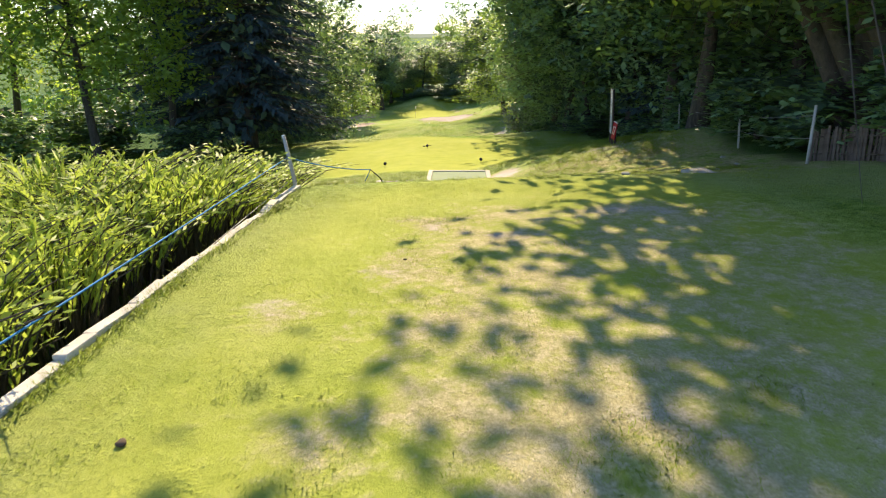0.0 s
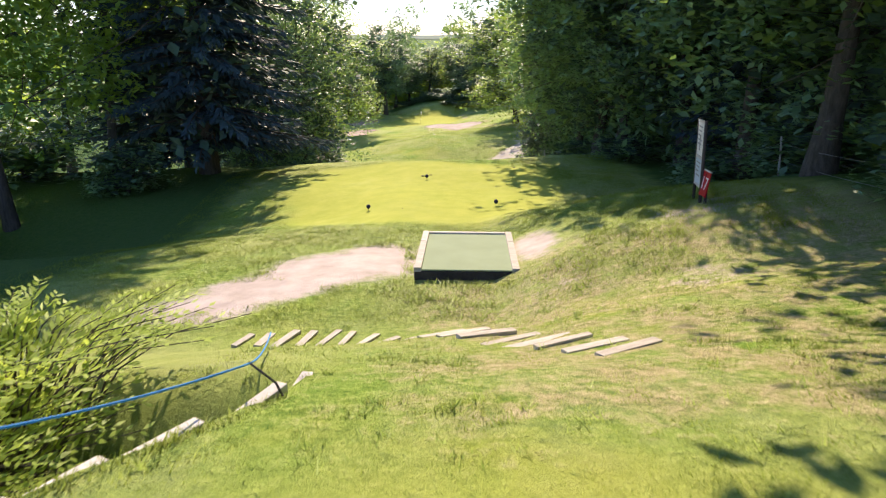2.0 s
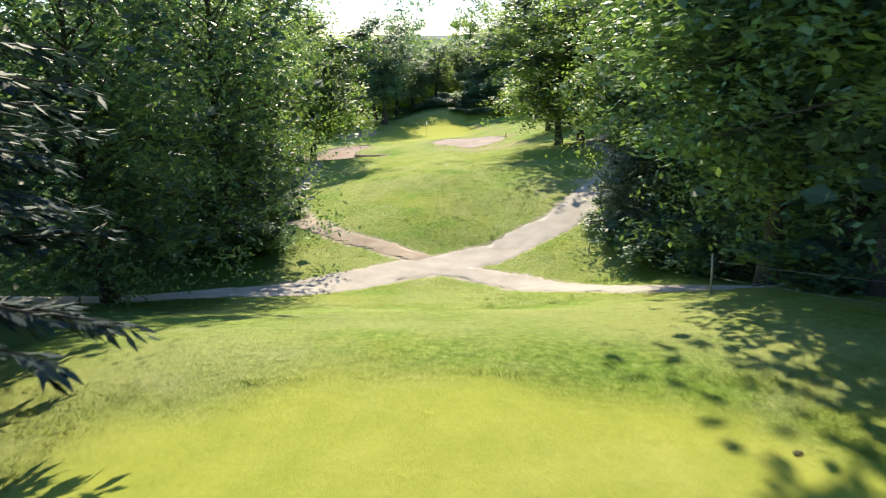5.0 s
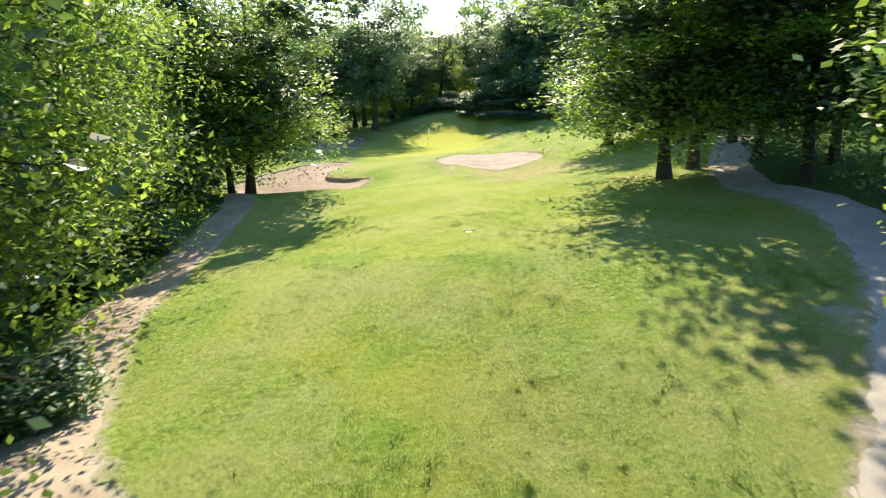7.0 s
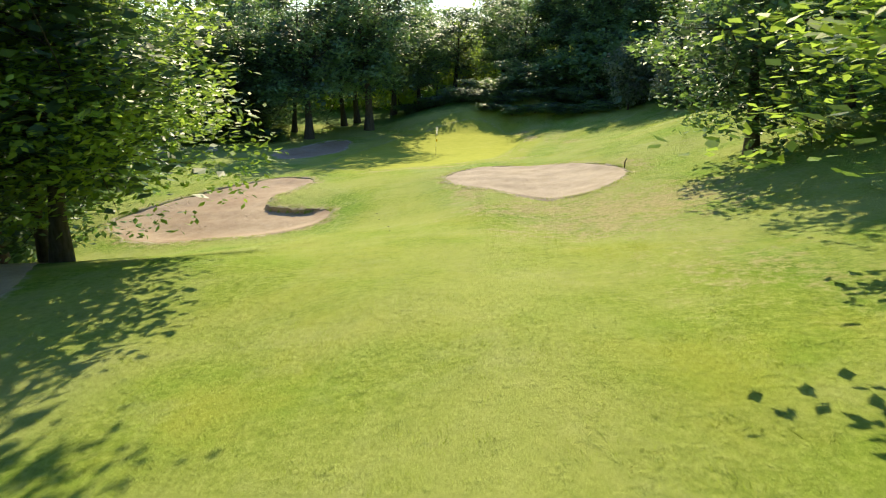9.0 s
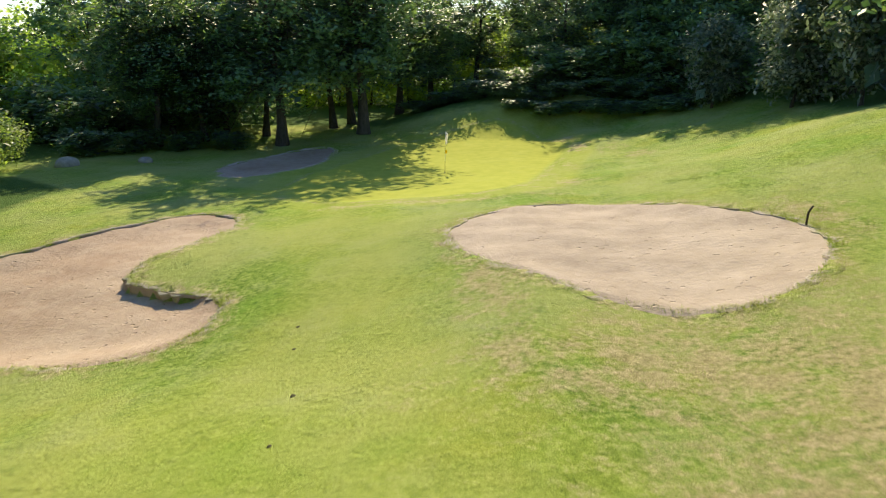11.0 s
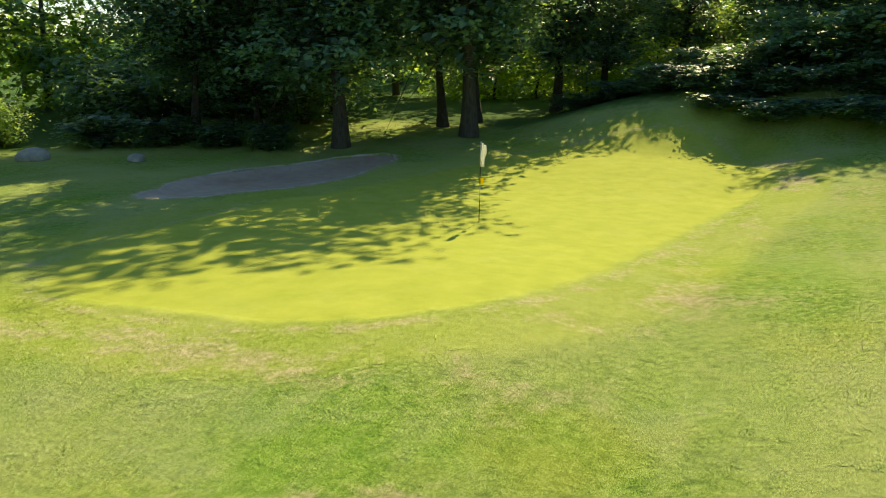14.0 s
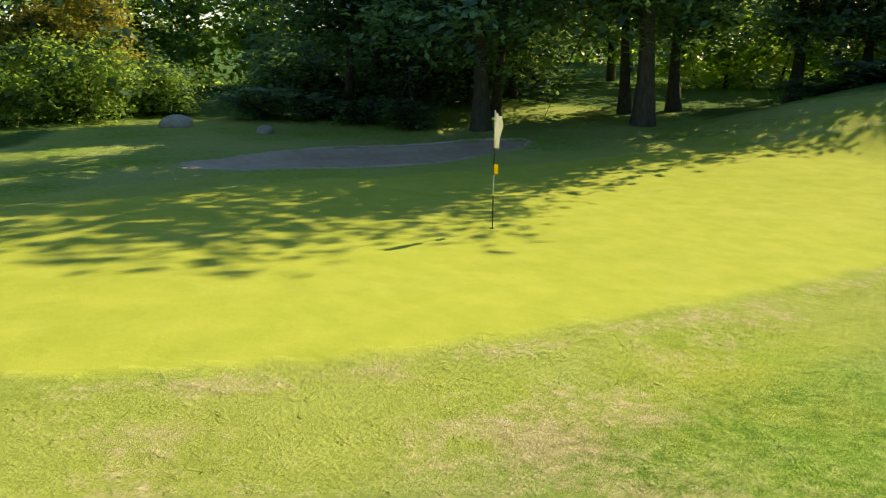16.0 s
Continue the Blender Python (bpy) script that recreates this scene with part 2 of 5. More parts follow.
# darker leaf whose colour holds the shade inside the crowns
LEAF_INNER_SHADE = leaf_material("shade_coloured_leaf", (0.06, 0.11, 0.085), (0.11, 0.19, 0.125), (0.16, 0.27, 0.07), 0.25, 0.3)
LEAF_SPRUCE = leaf_material("spruce_needle", (0.04, 0.072, 0.082), (0.08, 0.13, 0.135), (0.08, 0.14, 0.09), 0.12, 0.05)
LEAF_SILVER = leaf_material("silver_leaf", (0.12, 0.175, 0.106), (0.342, 0.415, 0.355), (0.299, 0.387, 0.19), 0.35, 0.5)
LEAF_GOLD = leaf_material("golden_leaf", (0.244, 0.22, 0.026), (0.489, 0.4, 0.065), (0.611, 0.5, 0.052), 0.45, 0.2)
LEAF_HEDGE = leaf_material("hedge_leaf", (0.179, 0.27, 0.039), (0.395, 0.51, 0.078), (0.658, 0.8, 0.117), 0.45, 0.12)
BARK = worn("bark", (0.04, 0.034, 0.027), (0.15, 0.13, 0.105), 3.0, 0.95, 0.9, 0.04, 20.0, stretch=(4, 4, 0.8))


# ---------------------------------------------------------------- shape of the land
PROFILE = [  # y, height on the axis, fall per metre to the left, rise per metre to the right
    (-60, 12.9, 0.0, 0.03), (0, 12.75, 0.0, 0.03), (9.8, 12.62, 0.0, 0.03), (11.3, 12.35, 0.02, 0.06),
    (14.5, 11.33, 0.1, 0.16), (16.7, 10.38, 0.10, 0.30), (20, 10.2, 0.05, 0.41), (24, 9.9, 0.08, 0.34),
    (28, 9.6, 0.16, 0.06), (33.0, 9.36, 0.07, 0.06), (38.2, 9.26, 0.05, 0.05), (42.5, 8.2, 0.04, 0.10), (50, 5.5, 0.0, 0.12),
    (55, 4.45, 0.0, 0.14), (58.5, 4.42, 0.0, 0.2), (62, 4.95, 0.05, 0.14), (66, 5.45, 0.17, 0.10), (71, 5.75, 0.22, 0.06), (76, 5.3, 0.22, 0.08),
    (80, 4.85, 0.2, 0.12), (86, 4.25, 0.13, 0.15), (92, 3.45, 0.06, 0.15), (98, 2.55, 0.12, 0.16), (104, 2.08, 0.2, 0.18), (110, 2.0, 0.15, 0.14),
    (115, 1.5, 0.10, 0.19), (121, 0.85, 0.06, 0.19), (127.5, 0.1, 0.025, 0.17), (137, -0.4, 0.02, 0.2), (146, -0.4, 0.0, 0.26),
    (170, -0.3, 0.0, 0.25), (260, 0.0, 0.0, 0.1), (700, 4.0, 0.0, 0.0)]
PROFILE = np.array(PROFILE, float)
def knot_slopes(xs, ys):
    d = np.diff(ys) / np.diff(xs); m = np.zeros_like(ys)
    m[1:-1] = np.where(d[:-1] * d[1:] > 0, 2 * d[:-1] * d[1:] / (d[:-1] + d[1:] + 1e-12), 0)
    m[0], m[-1] = d[0], d[-1]
    return m
TANGENTS = [knot_slopes(PROFILE[:, 0], PROFILE[:, k]) for k in (1, 2, 3)]
def knot(y, k):
    y = np.clip(np.asarray(y, float), PROFILE[0, 0], PROFILE[-1, 0])
    i = np.clip(np.searchsorted(PROFILE[:, 0], y) - 1, 0, len(PROFILE) - 2)
    x0, x1 = PROFILE[i, 0], PROFILE[i + 1, 0]; h = x1 - x0; t = (y - x0) / h
    m = TANGENTS[k - 1]
    return (2*t**3-3*t**2+1)*PROFILE[i, k] + (t**3-2*t**2+t)*h*m[i] + (3*t**2-2*t**3)*PROFILE[i+1, k] + (t**3-t**2)*h*m[i+1]
def broad_z(x, y):
    x = np.asarray(x, float); y = np.asarray(y, float)
    left, right = np.maximum(-x - 1.5, 0), np.maximum(x - 1.0, 0)
    soft = lambda v, a: a * np.tanh(v / a)
    return knot(y, 1) - knot(y, 2) * soft(left, 22) + knot(y, 3) * soft(right, 5.0 + 13.0 * np.clip((y - 40) / 12, 0, 1))


def closed_curve(points, per=10):
    """A smooth closed outline through the corners of a plan."""
    p = np.array(points, float)
    out, t = [], np.linspace(0, 1, per, endpoint=False)[:, None]
    for i in range(len(p)):
        a, b, c, d = p[i - 1], p[i], p[(i + 1) % len(p)], p[(i + 2) % len(p)]
        out.append(0.5 * (2 * b + (c - a) * t + (2 * a - 5 * b + 4 * c - d) * t ** 2 + (3 * b - a - 3 * c + d) * t ** 3))
    return np.concatenate(out)


def inside(x, y, poly):
    """Signed distance to a closed outline, positive inside."""
    x, y = np.asarray(x, float), np.asarray(y, float)
    best, odd = np.full(x.shape, 1e9), np.zeros(x.shape, bool)
    for (ax, ay), (bx, by) in zip(poly, np.roll(poly, -1, 0)):
        ex, ey = bx - ax, by - ay
        t = np.clip(((x - ax) * ex + (y - ay) * ey) / (ex * ex + ey * ey + 1e-12), 0, 1)
        best = np.minimum(best, np.hypot(x - ax - t * ex, y - ay - t * ey))
        cross = (ay > y) != (by > y)
        odd ^= cross & (x < ax + (y - ay) * ex / (ey if abs(ey) > 1e-9 else 1e-9))
    return np.where(odd, best, -best)


def smooth(v, a, b):
    t = np.clip((v - a) / (b - a), 0, 1)
    return t * t * (3 - 2 * t)


BUNKER_BY_FAIRWAY = closed_curve([(-3.4, 109.9), (-3.1, 111.4), (-1.9, 113.0), (0.0, 114.1), (1.9, 113.1), (3.4, 111.3), (4.6, 109.4), (4.9, 107.5),
                                  (4.4, 105.8), (3.4, 104.4), (2.2, 103.8), (0.9, 104.1), (-0.9, 105.5), (-2.6, 107.7)])
BUNKER_WITH_TONGUE = closed_curve([(-20, 109), (-18.5, 106.6), (-16.4, 105.6), (-14.1, 105), (-12, 104.6), (-10, 104.5), (-8.8, 105.1), (-8.45, 106.2), (-9, 107.3),
                                   (-10.4, 108.0), (-12.1, 109.1), (-12.3, 110.4), (-11.5, 112.2), (-11.0, 114.2), (-11.9, 116), (-13.6, 116.8), (-15, 115.8), (-16.9, 113.4), (-18.6, 111.2)])
BUNKER_IN_SHADE = closed_curve([(-15.9, 126.4), (-14.5, 127.4), (-13.6, 129.4), (-13, 132.4), (-13, 136.6), (-13.6, 139), (-15, 138.7), (-17.2, 135.5), (-18, 131.4), (-17, 128.3)])
GREEN = closed_curve([(-8.9, 118.1), (-5.6, 117.7), (-3.7, 118.0), (-2.4, 118.9), (-1.5, 120.2), (-0.8, 122.2), (-0.3, 125), (0.2, 128), (0.9, 131.5), (2.1, 136.5),
                      (2, 140), (-0.5, 145), (-3.3, 146), (-7, 143), (-10, 137), (-11.5, 130), (-11.8, 124), (-11, 120)])
TEE = closed_curve([(-5.2, 28.6), (-4, 27.1), (-2.1, 25.7), (0.7, 25.6), (2.4, 26.2), (3.4, 28), (3.9, 32.4), (3.2, 36.5), (-1, 38), (-5, 37), (-5.8, 32)])
UPPER_TEE = closed_curve([(-2.3, -20), (-2.3, 0), (-1.9, 8.5), (-0.5, 10.5), (2.0, 10.3), (4.0, 8.5), (4.6, 0), (4.5, -20)])
FAIRWAY = closed_curve([(-8, 88), (-6.5, 78), (-3, 72), (1.5, 73), (3.5, 80), (3.2, 90), (0.6, 97), (-2.5, 102), (-4.5, 108), (-4.8, 114), (-8, 117.5), (-10.5, 117), (-9.5, 112), (-7.3, 108), (-7.5, 103), (-9, 97)])


def kerb_line(y):
    y = np.asarray(y, float)
    return -2.50 + 0.40 * smooth(y, 2.0, 10.0) + 1.1 * smooth(y, 9.5, 12.3)


def ground_z(x, y):
    z = broad_z(x, y)
    z = z - 0.95 * smooth(kerb_line(y) - np.asarray(x), 0.03, 0.2) * (1 - smooth(np.asarray(y), 11.4, 13.0))
    z = z + 0.28 * smooth(np.asarray(x), -1.7, 0.3) * np.exp(-((np.asarray(y) - 15.9) / 1.1) ** 2)
    z = z + 3.7 * np.tanh(np.clip(0.085 * (np.asarray(x) + 11.5), 0, 9)) * smooth(np.asarray(y), 142, 151.5) * (1 - smooth(np.asarray(y), 156, 190))
    z = z + 0.2 * np.logaddexp(0, np.clip(np.asarray(x), -30, 32) - 7.0) * smooth(np.asarray(y), 86, 98) * (1 - smooth(np.asarray(y), 160, 190))
    z = z + 0.05 * np.sin(x * 0.9 + y * 0.31) * np.sin(y * 0.47 - x * 0.2) * (1 - smooth(np.asarray(inside(x, y, GREEN)), -1, 2))
    return z


def sand_z(x, y, depth):
    return broad_z(x, y) - depth


def in_bunkers(x, y):
    return np.maximum(np.maximum(inside(x, y, BUNKER_BY_FAIRWAY), inside(x, y, BUNKER_WITH_TONGUE)), inside(x, y, BUNKER_IN_SHADE))


def mesh_of(name, verts, faces, material, flat=False):
    me = bpy.data.meshes.new(name)
    verts, faces = np.asarray(verts, np.float32), np.asarray(faces, np.int32)
    k = faces.shape[1]
    me.vertices.add(len(verts))
    me.vertices.foreach_set("co", verts.ravel())
    me.loops.add(faces.size)
    me.loops.foreach_set("vertex_index", faces.ravel())
    me.polygons.add(len(faces))
    me.polygons.foreach_set("loop_start", np.arange(0, faces.size, k, dtype=np.int32))
    me.polygons.foreach_set("use_smooth", np.full(len(faces), not flat))
    me.materials.append(material)
    me.update(calc_edges=True)
    return me


def grid_faces(rows, cols):
    i = np.arange(rows * cols).reshape(rows, cols)
    return np.stack([i[:-1, :-1], i[:-1, 1:], i[1:, 1:], i[1:, :-1]], -1).reshape(-1, 4)


PATHS = {  # stations (x, y, width)
    "path_main": [(-26, 47.5, 2.2), (-18, 49.5, 2.2), (-10, 52.2, 2.2), (-5.6, 54.6, 2.2), (-1.6, 57.2, 2.3), (1.4, 59.0, 2.1), (4.5, 61.7, 1.9), (5.9, 64.1, 1.8), (7.3, 66.5, 1.8), (8.5, 69.3, 1.75), (9.5, 72.2, 1.75), (10.5, 75.5, 1.8), (10.6, 78.3, 1.9), (9.8, 81.2, 1.7), (10.8, 86, 1.7), (12.7, 91, 1.8), (15.5, 97.6, 1.75), (22, 113, 1.8), (30, 132, 1.8)],
    "path_to_tee": [(-1.2, 56.8, 1.6), (0.9, 55.4, 1.5), (2.6, 53.4, 1.6), (4.6, 51.4, 1.5), (7.0, 48.5, 1.5), (9.5, 44, 1.5)],
    "path_under_trees": [(-2.2, 57.9, 1.2), (-4.3, 59.7, 1.1), (-6.6, 61.3, 1.2), (-8.8, 64.2, 1.5), (-11.0, 70, 1.8), (-12.4, 78, 1.9), (-12.9, 85, 1.7), (-13.3, 90, 1.6), (-16.5, 96.5, 1.4), (-22, 103, 1.4)],
}


def build_ground():
    xs = np.concatenate([[-1500, -900, -500, -300, -200, -140, -100, -75, -58, -46, -38, -33], np.arange(-29, -10, 0.5), np.arange(-10, 7.0, 0.25), np.arange(7, 18, 0.5),
                         [18.5, 20, 22, 25, 29, 34, 40, 50, 65, 85, 120, 170, 240, 340, 500, 900, 1500]])
    ys = np.concatenate([[-900, -500, -250, -120, -70, -45, -30, -20, -14, -10, -7, -5, -3], np.arange(-1.5, 40, 0.25), np.arange(40, 50, 0.5), np.arange(50, 150, 0.27),
                         np.arange(150.5, 175, 1.0), [178, 184, 192, 205, 225, 255, 300, 370, 480, 700, 1100, 1800, 3000]])
    x, y = np.meshgrid(xs, ys)
    x = x + (kerb_line(y) + 2.5) * (1 - smooth(np.abs(x + 2.5), 0.3, 4.5)) * (1 - smooth(y, 13, 19))
    z = ground_z(x, y)
    for _ in range(2):
        sunk = in_bunkers(x, y)
        gx, gy = (in_bunkers(x + 0.02, y) - sunk) / 0.02, (in_bunkers(x, y + 0.02) - sunk) / 0.02
        near = np.abs(sunk) < 0.19
        x, y = np.where(near, x - (sunk + 0.03) * gx, x), np.where(near, y - (sunk + 0.03) * gy, y)
    z = ground_z(x, y)
    sunk = in_bunkers(x, y)
    z = z - 0.9 * (sunk > 0.08)
    jag = 0.02 * np.sin(x * 7.1 + 3 * np.sin(y * 3.3)) * np.sin(y * 6.3 + 2 * np.sin(x * 2.9))
    z = z + jag * (np.abs(x) < 12) * 0.6
    me = mesh_of("ground", np.stack([x, y, z], -1).reshape(-1, 3), grid_faces(len(ys), len(xs)), TURF)
    mown = np.maximum.reduce([smooth(inside(x, y, GREEN), -0.05, 0.2), 0.9 * smooth(inside(x, y, TEE) + 0.3 * np.sin(x * 1.9 + y) * np.sin(y * 1.3 - x * 0.7), -0.7, 0.8), 0.75 * smooth(inside(x, y, UPPER_TEE), -0.5, 1.0),
                              0.5 * smooth(inside(x, y, GREEN), -2.2, -1.6), 0.3 * smooth(inside(x, y, FAIRWAY), -0.6, 0.8)])
    dry = np.zeros_like(x)
    for cx, cy, rx, ry, a in ((0.7, 6.9, 0.8, 0.5, 0.8), (-0.4, 5.6, 0.45, 0.7, 0.6), (2.2, 8.0, 0.8, 0.35, 0.9), (-0.1, 7.5, 0.35, 0.5, 0.6), (-1.2, 4.8, 0.5, 0.3, 0.5), (0.2, 3.4, 1.1, 0.9, 0.6), (0.9, 3.2, 0.6, 0.4, 0.9), (-0.6, 4.5, 0.3, 0.5, 0.5),
                              (-0.3, 3.2, 0.6, 0.4, 0.6), (1.4, 18.3, 0.9, 0.5, 0.7), (2.6, 16.2, 1.4, 0.8, 0.4), (3.5, 18.5, 1.0, 1.5, 0.55), (4.0, 14.0, 1.5, 1.5, 0.4),
                              (0.5, 101.5, 3.4, 2.4, 0.7), (-2.2, 106.0, 1.2, 2.6, 0.65), (3.5, 100.0, 4.0, 4.0, 0.75), (1.5, 97.0, 3.4, 4.0, 0.6), (5.5, 109.0, 1.2, 3.0, 0.55), (3.0, 89.0, 2.5, 4.0, 0.4), (4.5, 66.0, 1.6, 3.0, 0.45),
                              (3.0, 137.0, 0.7, 2.0, 0.7), (2.6, 141.0, 0.9, 1.5, 0.6), (5.5, 130.5, 1.0, 2.0, 0.6), (-4.5, 116.6, 3.5, 0.7, 0.6), (-0.2, 119.6, 1.2, 0.8, 0.45), (0.9, 121.8, 0.8, 1.5, 0.6), (2.0, 121.5, 0.8, 0.6, 0.4), (-7.5, 116.4, 1.5, 0.5, 0.62), (0.6, 126.0, 0.6, 3.0, 0.45), (1.8, 130.0, 0.6, 2.5, 0.45), (7.0, 87.0, 2.5, 2.0, 0.5), (3.6, 120.5, 3.4, 3.4, 0.22), (-1.0, 117.0, 2.5, 1.2, 0.34), (4.2, 128.0, 1.6, 5.0, 0.2), (4.6, 134.0, 1.5, 3.0, 0.4)):
        dry = np.maximum(dry, a * np.exp(-(((x - cx) / rx) ** 2 + ((y - cy) / ry) ** 2) * 0.8))
    dry = np.maximum(dry, 0.55 * smooth(x, -1.8, 0.4) * smooth(-x, -5, -3) * (1 - smooth(y, 7.5, 9.5)))
    dry = np.maximum(dry, 0.55 * smooth(x, -2.5, 1.0) * smooth(y, 9.5, 12.0) * (1 - smooth(y, 19, 22.5)))
    ring = inside(x, y, GREEN)
    dry = np.maximum(dry, 0.42 * np.exp(-((ring + 0.25) / 0.3) ** 2))
    for b in (BUNKER_BY_FAIRWAY, BUNKER_WITH_TONGUE):
        dry = np.maximum(dry, 0.5 * np.exp(-((inside(x, y, b) + 0.3) / 0.5) ** 2))
    bare = np.zeros_like(x)
    for cx, cy, rx, ry, a in ((-0.1, 7.3, 0.22, 0.4, 0.36), (0.75, 7.0, 0.55, 0.3, 0.4), (-0.55, 5.6, 0.3, 0.35, 0.38), (-1.35, 4.9, 0.35, 0.25, 0.36), (-0.75, 4.7, 0.2, 0.4, 0.34), (2.3, 7.9, 0.7, 0.22, 0.5), (-0.55, 3.25, 0.22, 0.16, 0.4), (0.0, 3.7, 0.3, 0.2, 0.3), (1.2, 3.2, 0.4, 0.3, 0.3), (-1.3, 21.4, 1.2, 1.6, 1.0), (-2.3, 20.7, 1.5, 1.4, 1.0), (-3.3, 19.6, 1.4, 1.0, 1.0), (-4.3, 18.6, 1.3, 0.7, 1.0), (1.9, 21.5, 0.55, 1.3, 0.9), (1.8, 18.3, 0.7, 0.25, 0.4), (4.8, 20.5, 1.6, 0.8, 0.45), (4.0, 17.0, 0.8, 0.9, 0.5), (5.3, 63.6, 0.9, 0.6, 0.4), (6.0, 67.0, 0.6, 1.2, 0.5), (-7.6, 104.5, 0.4, 0.4, 0.2)):
        bare = np.maximum(bare, a * np.exp(-(((x - cx) / rx) ** 2 + ((y - cy) / ry) ** 2) ** 2))
    for stations in PATHS.values():
        st = np.array(stations)
        for a, b in zip(st[:-1], st[1:]):
            d = b[:2] - a[:2]
            u = np.clip(((x - a[0]) * d[0] + (y - a[1]) * d[1]) / d.dot(d), 0, 1)
            off = np.hypot(x - a[0] - u * d[0], y - a[1] - u * d[1]) - (a[2] + (b[2] - a[2]) * u) / 2
            bare = np.maximum(bare, 0.7 * (1 - smooth(off, -0.1, 0.55)))
    me.color_attributes.new("zone", "FLOAT_COLOR", "POINT").data.foreach_set("color", np.stack([mown, dry, bare, np.ones_like(x)], -1).astype(np.float32).ravel())
    left_wood = -7.5 - 4.5 * smooth(y, 62, 72) - 1.0 * smooth(y, 74, 84) - 9 * smooth(y, 96, 106) - 9 * smooth(y, 122, 130)
    right_wood = 7.0 + 0.5 * smooth(y, 30, 45) - 1.0 * smooth(y, 45, 55) + 3 * smooth(y, 64, 76) + 4 * smooth(y, 80, 100) - 6 * smooth(y, 134, 146) - 6 * smooth(y, 142, 152)
    floor = np.maximum.reduce([smooth(left_wood - x, -0.5, 1.5), smooth(x - right_wood, -0.5, 1.5), smooth(y, 147, 152)])
    floor = np.maximum(floor, smooth(kerb_line(y) - x, -0.02, 0.2) * (1 - smooth(y, 11.5, 13)))
    me.attributes.new("wood", "FLOAT", "POINT").data.foreach_set("value", floor.astype(np.float32).ravel())
    return tagged(new("ground", me), "sunlit golf turf of mown and rough grass with dry patches", "ground", kind="structure")


build_ground()


# ---------------------------------------------------------------- wooded hill on the horizon
hx, hy = np.meshgrid(np.linspace(-1500, 1500, 61), np.linspace(1500, 2300, 17))
hz = 4 + (7 + 2.5 * np.sin(hx * 0.004 + 1) + 1.5 * np.sin(hx * 0.021) + 1.0 * np.sin(hx * 0.083 + hy * 0.05)) * np.sin(np.pi * np.clip((hy - 1490) / 900, 0, 1)) ** 0.7
tagged(new("hill", mesh_of("hill", np.stack([hx, hy, hz], -1).reshape(-1, 3), grid_faces(17, 61), worn("far_woods", (0.05, 0.10, 0.06), (0.10, 0.16, 0.09), 0.02, 0.95, 0.5, 2.0, 0.15))), "far wooded hill on the horizon", "hill", kind="structure")


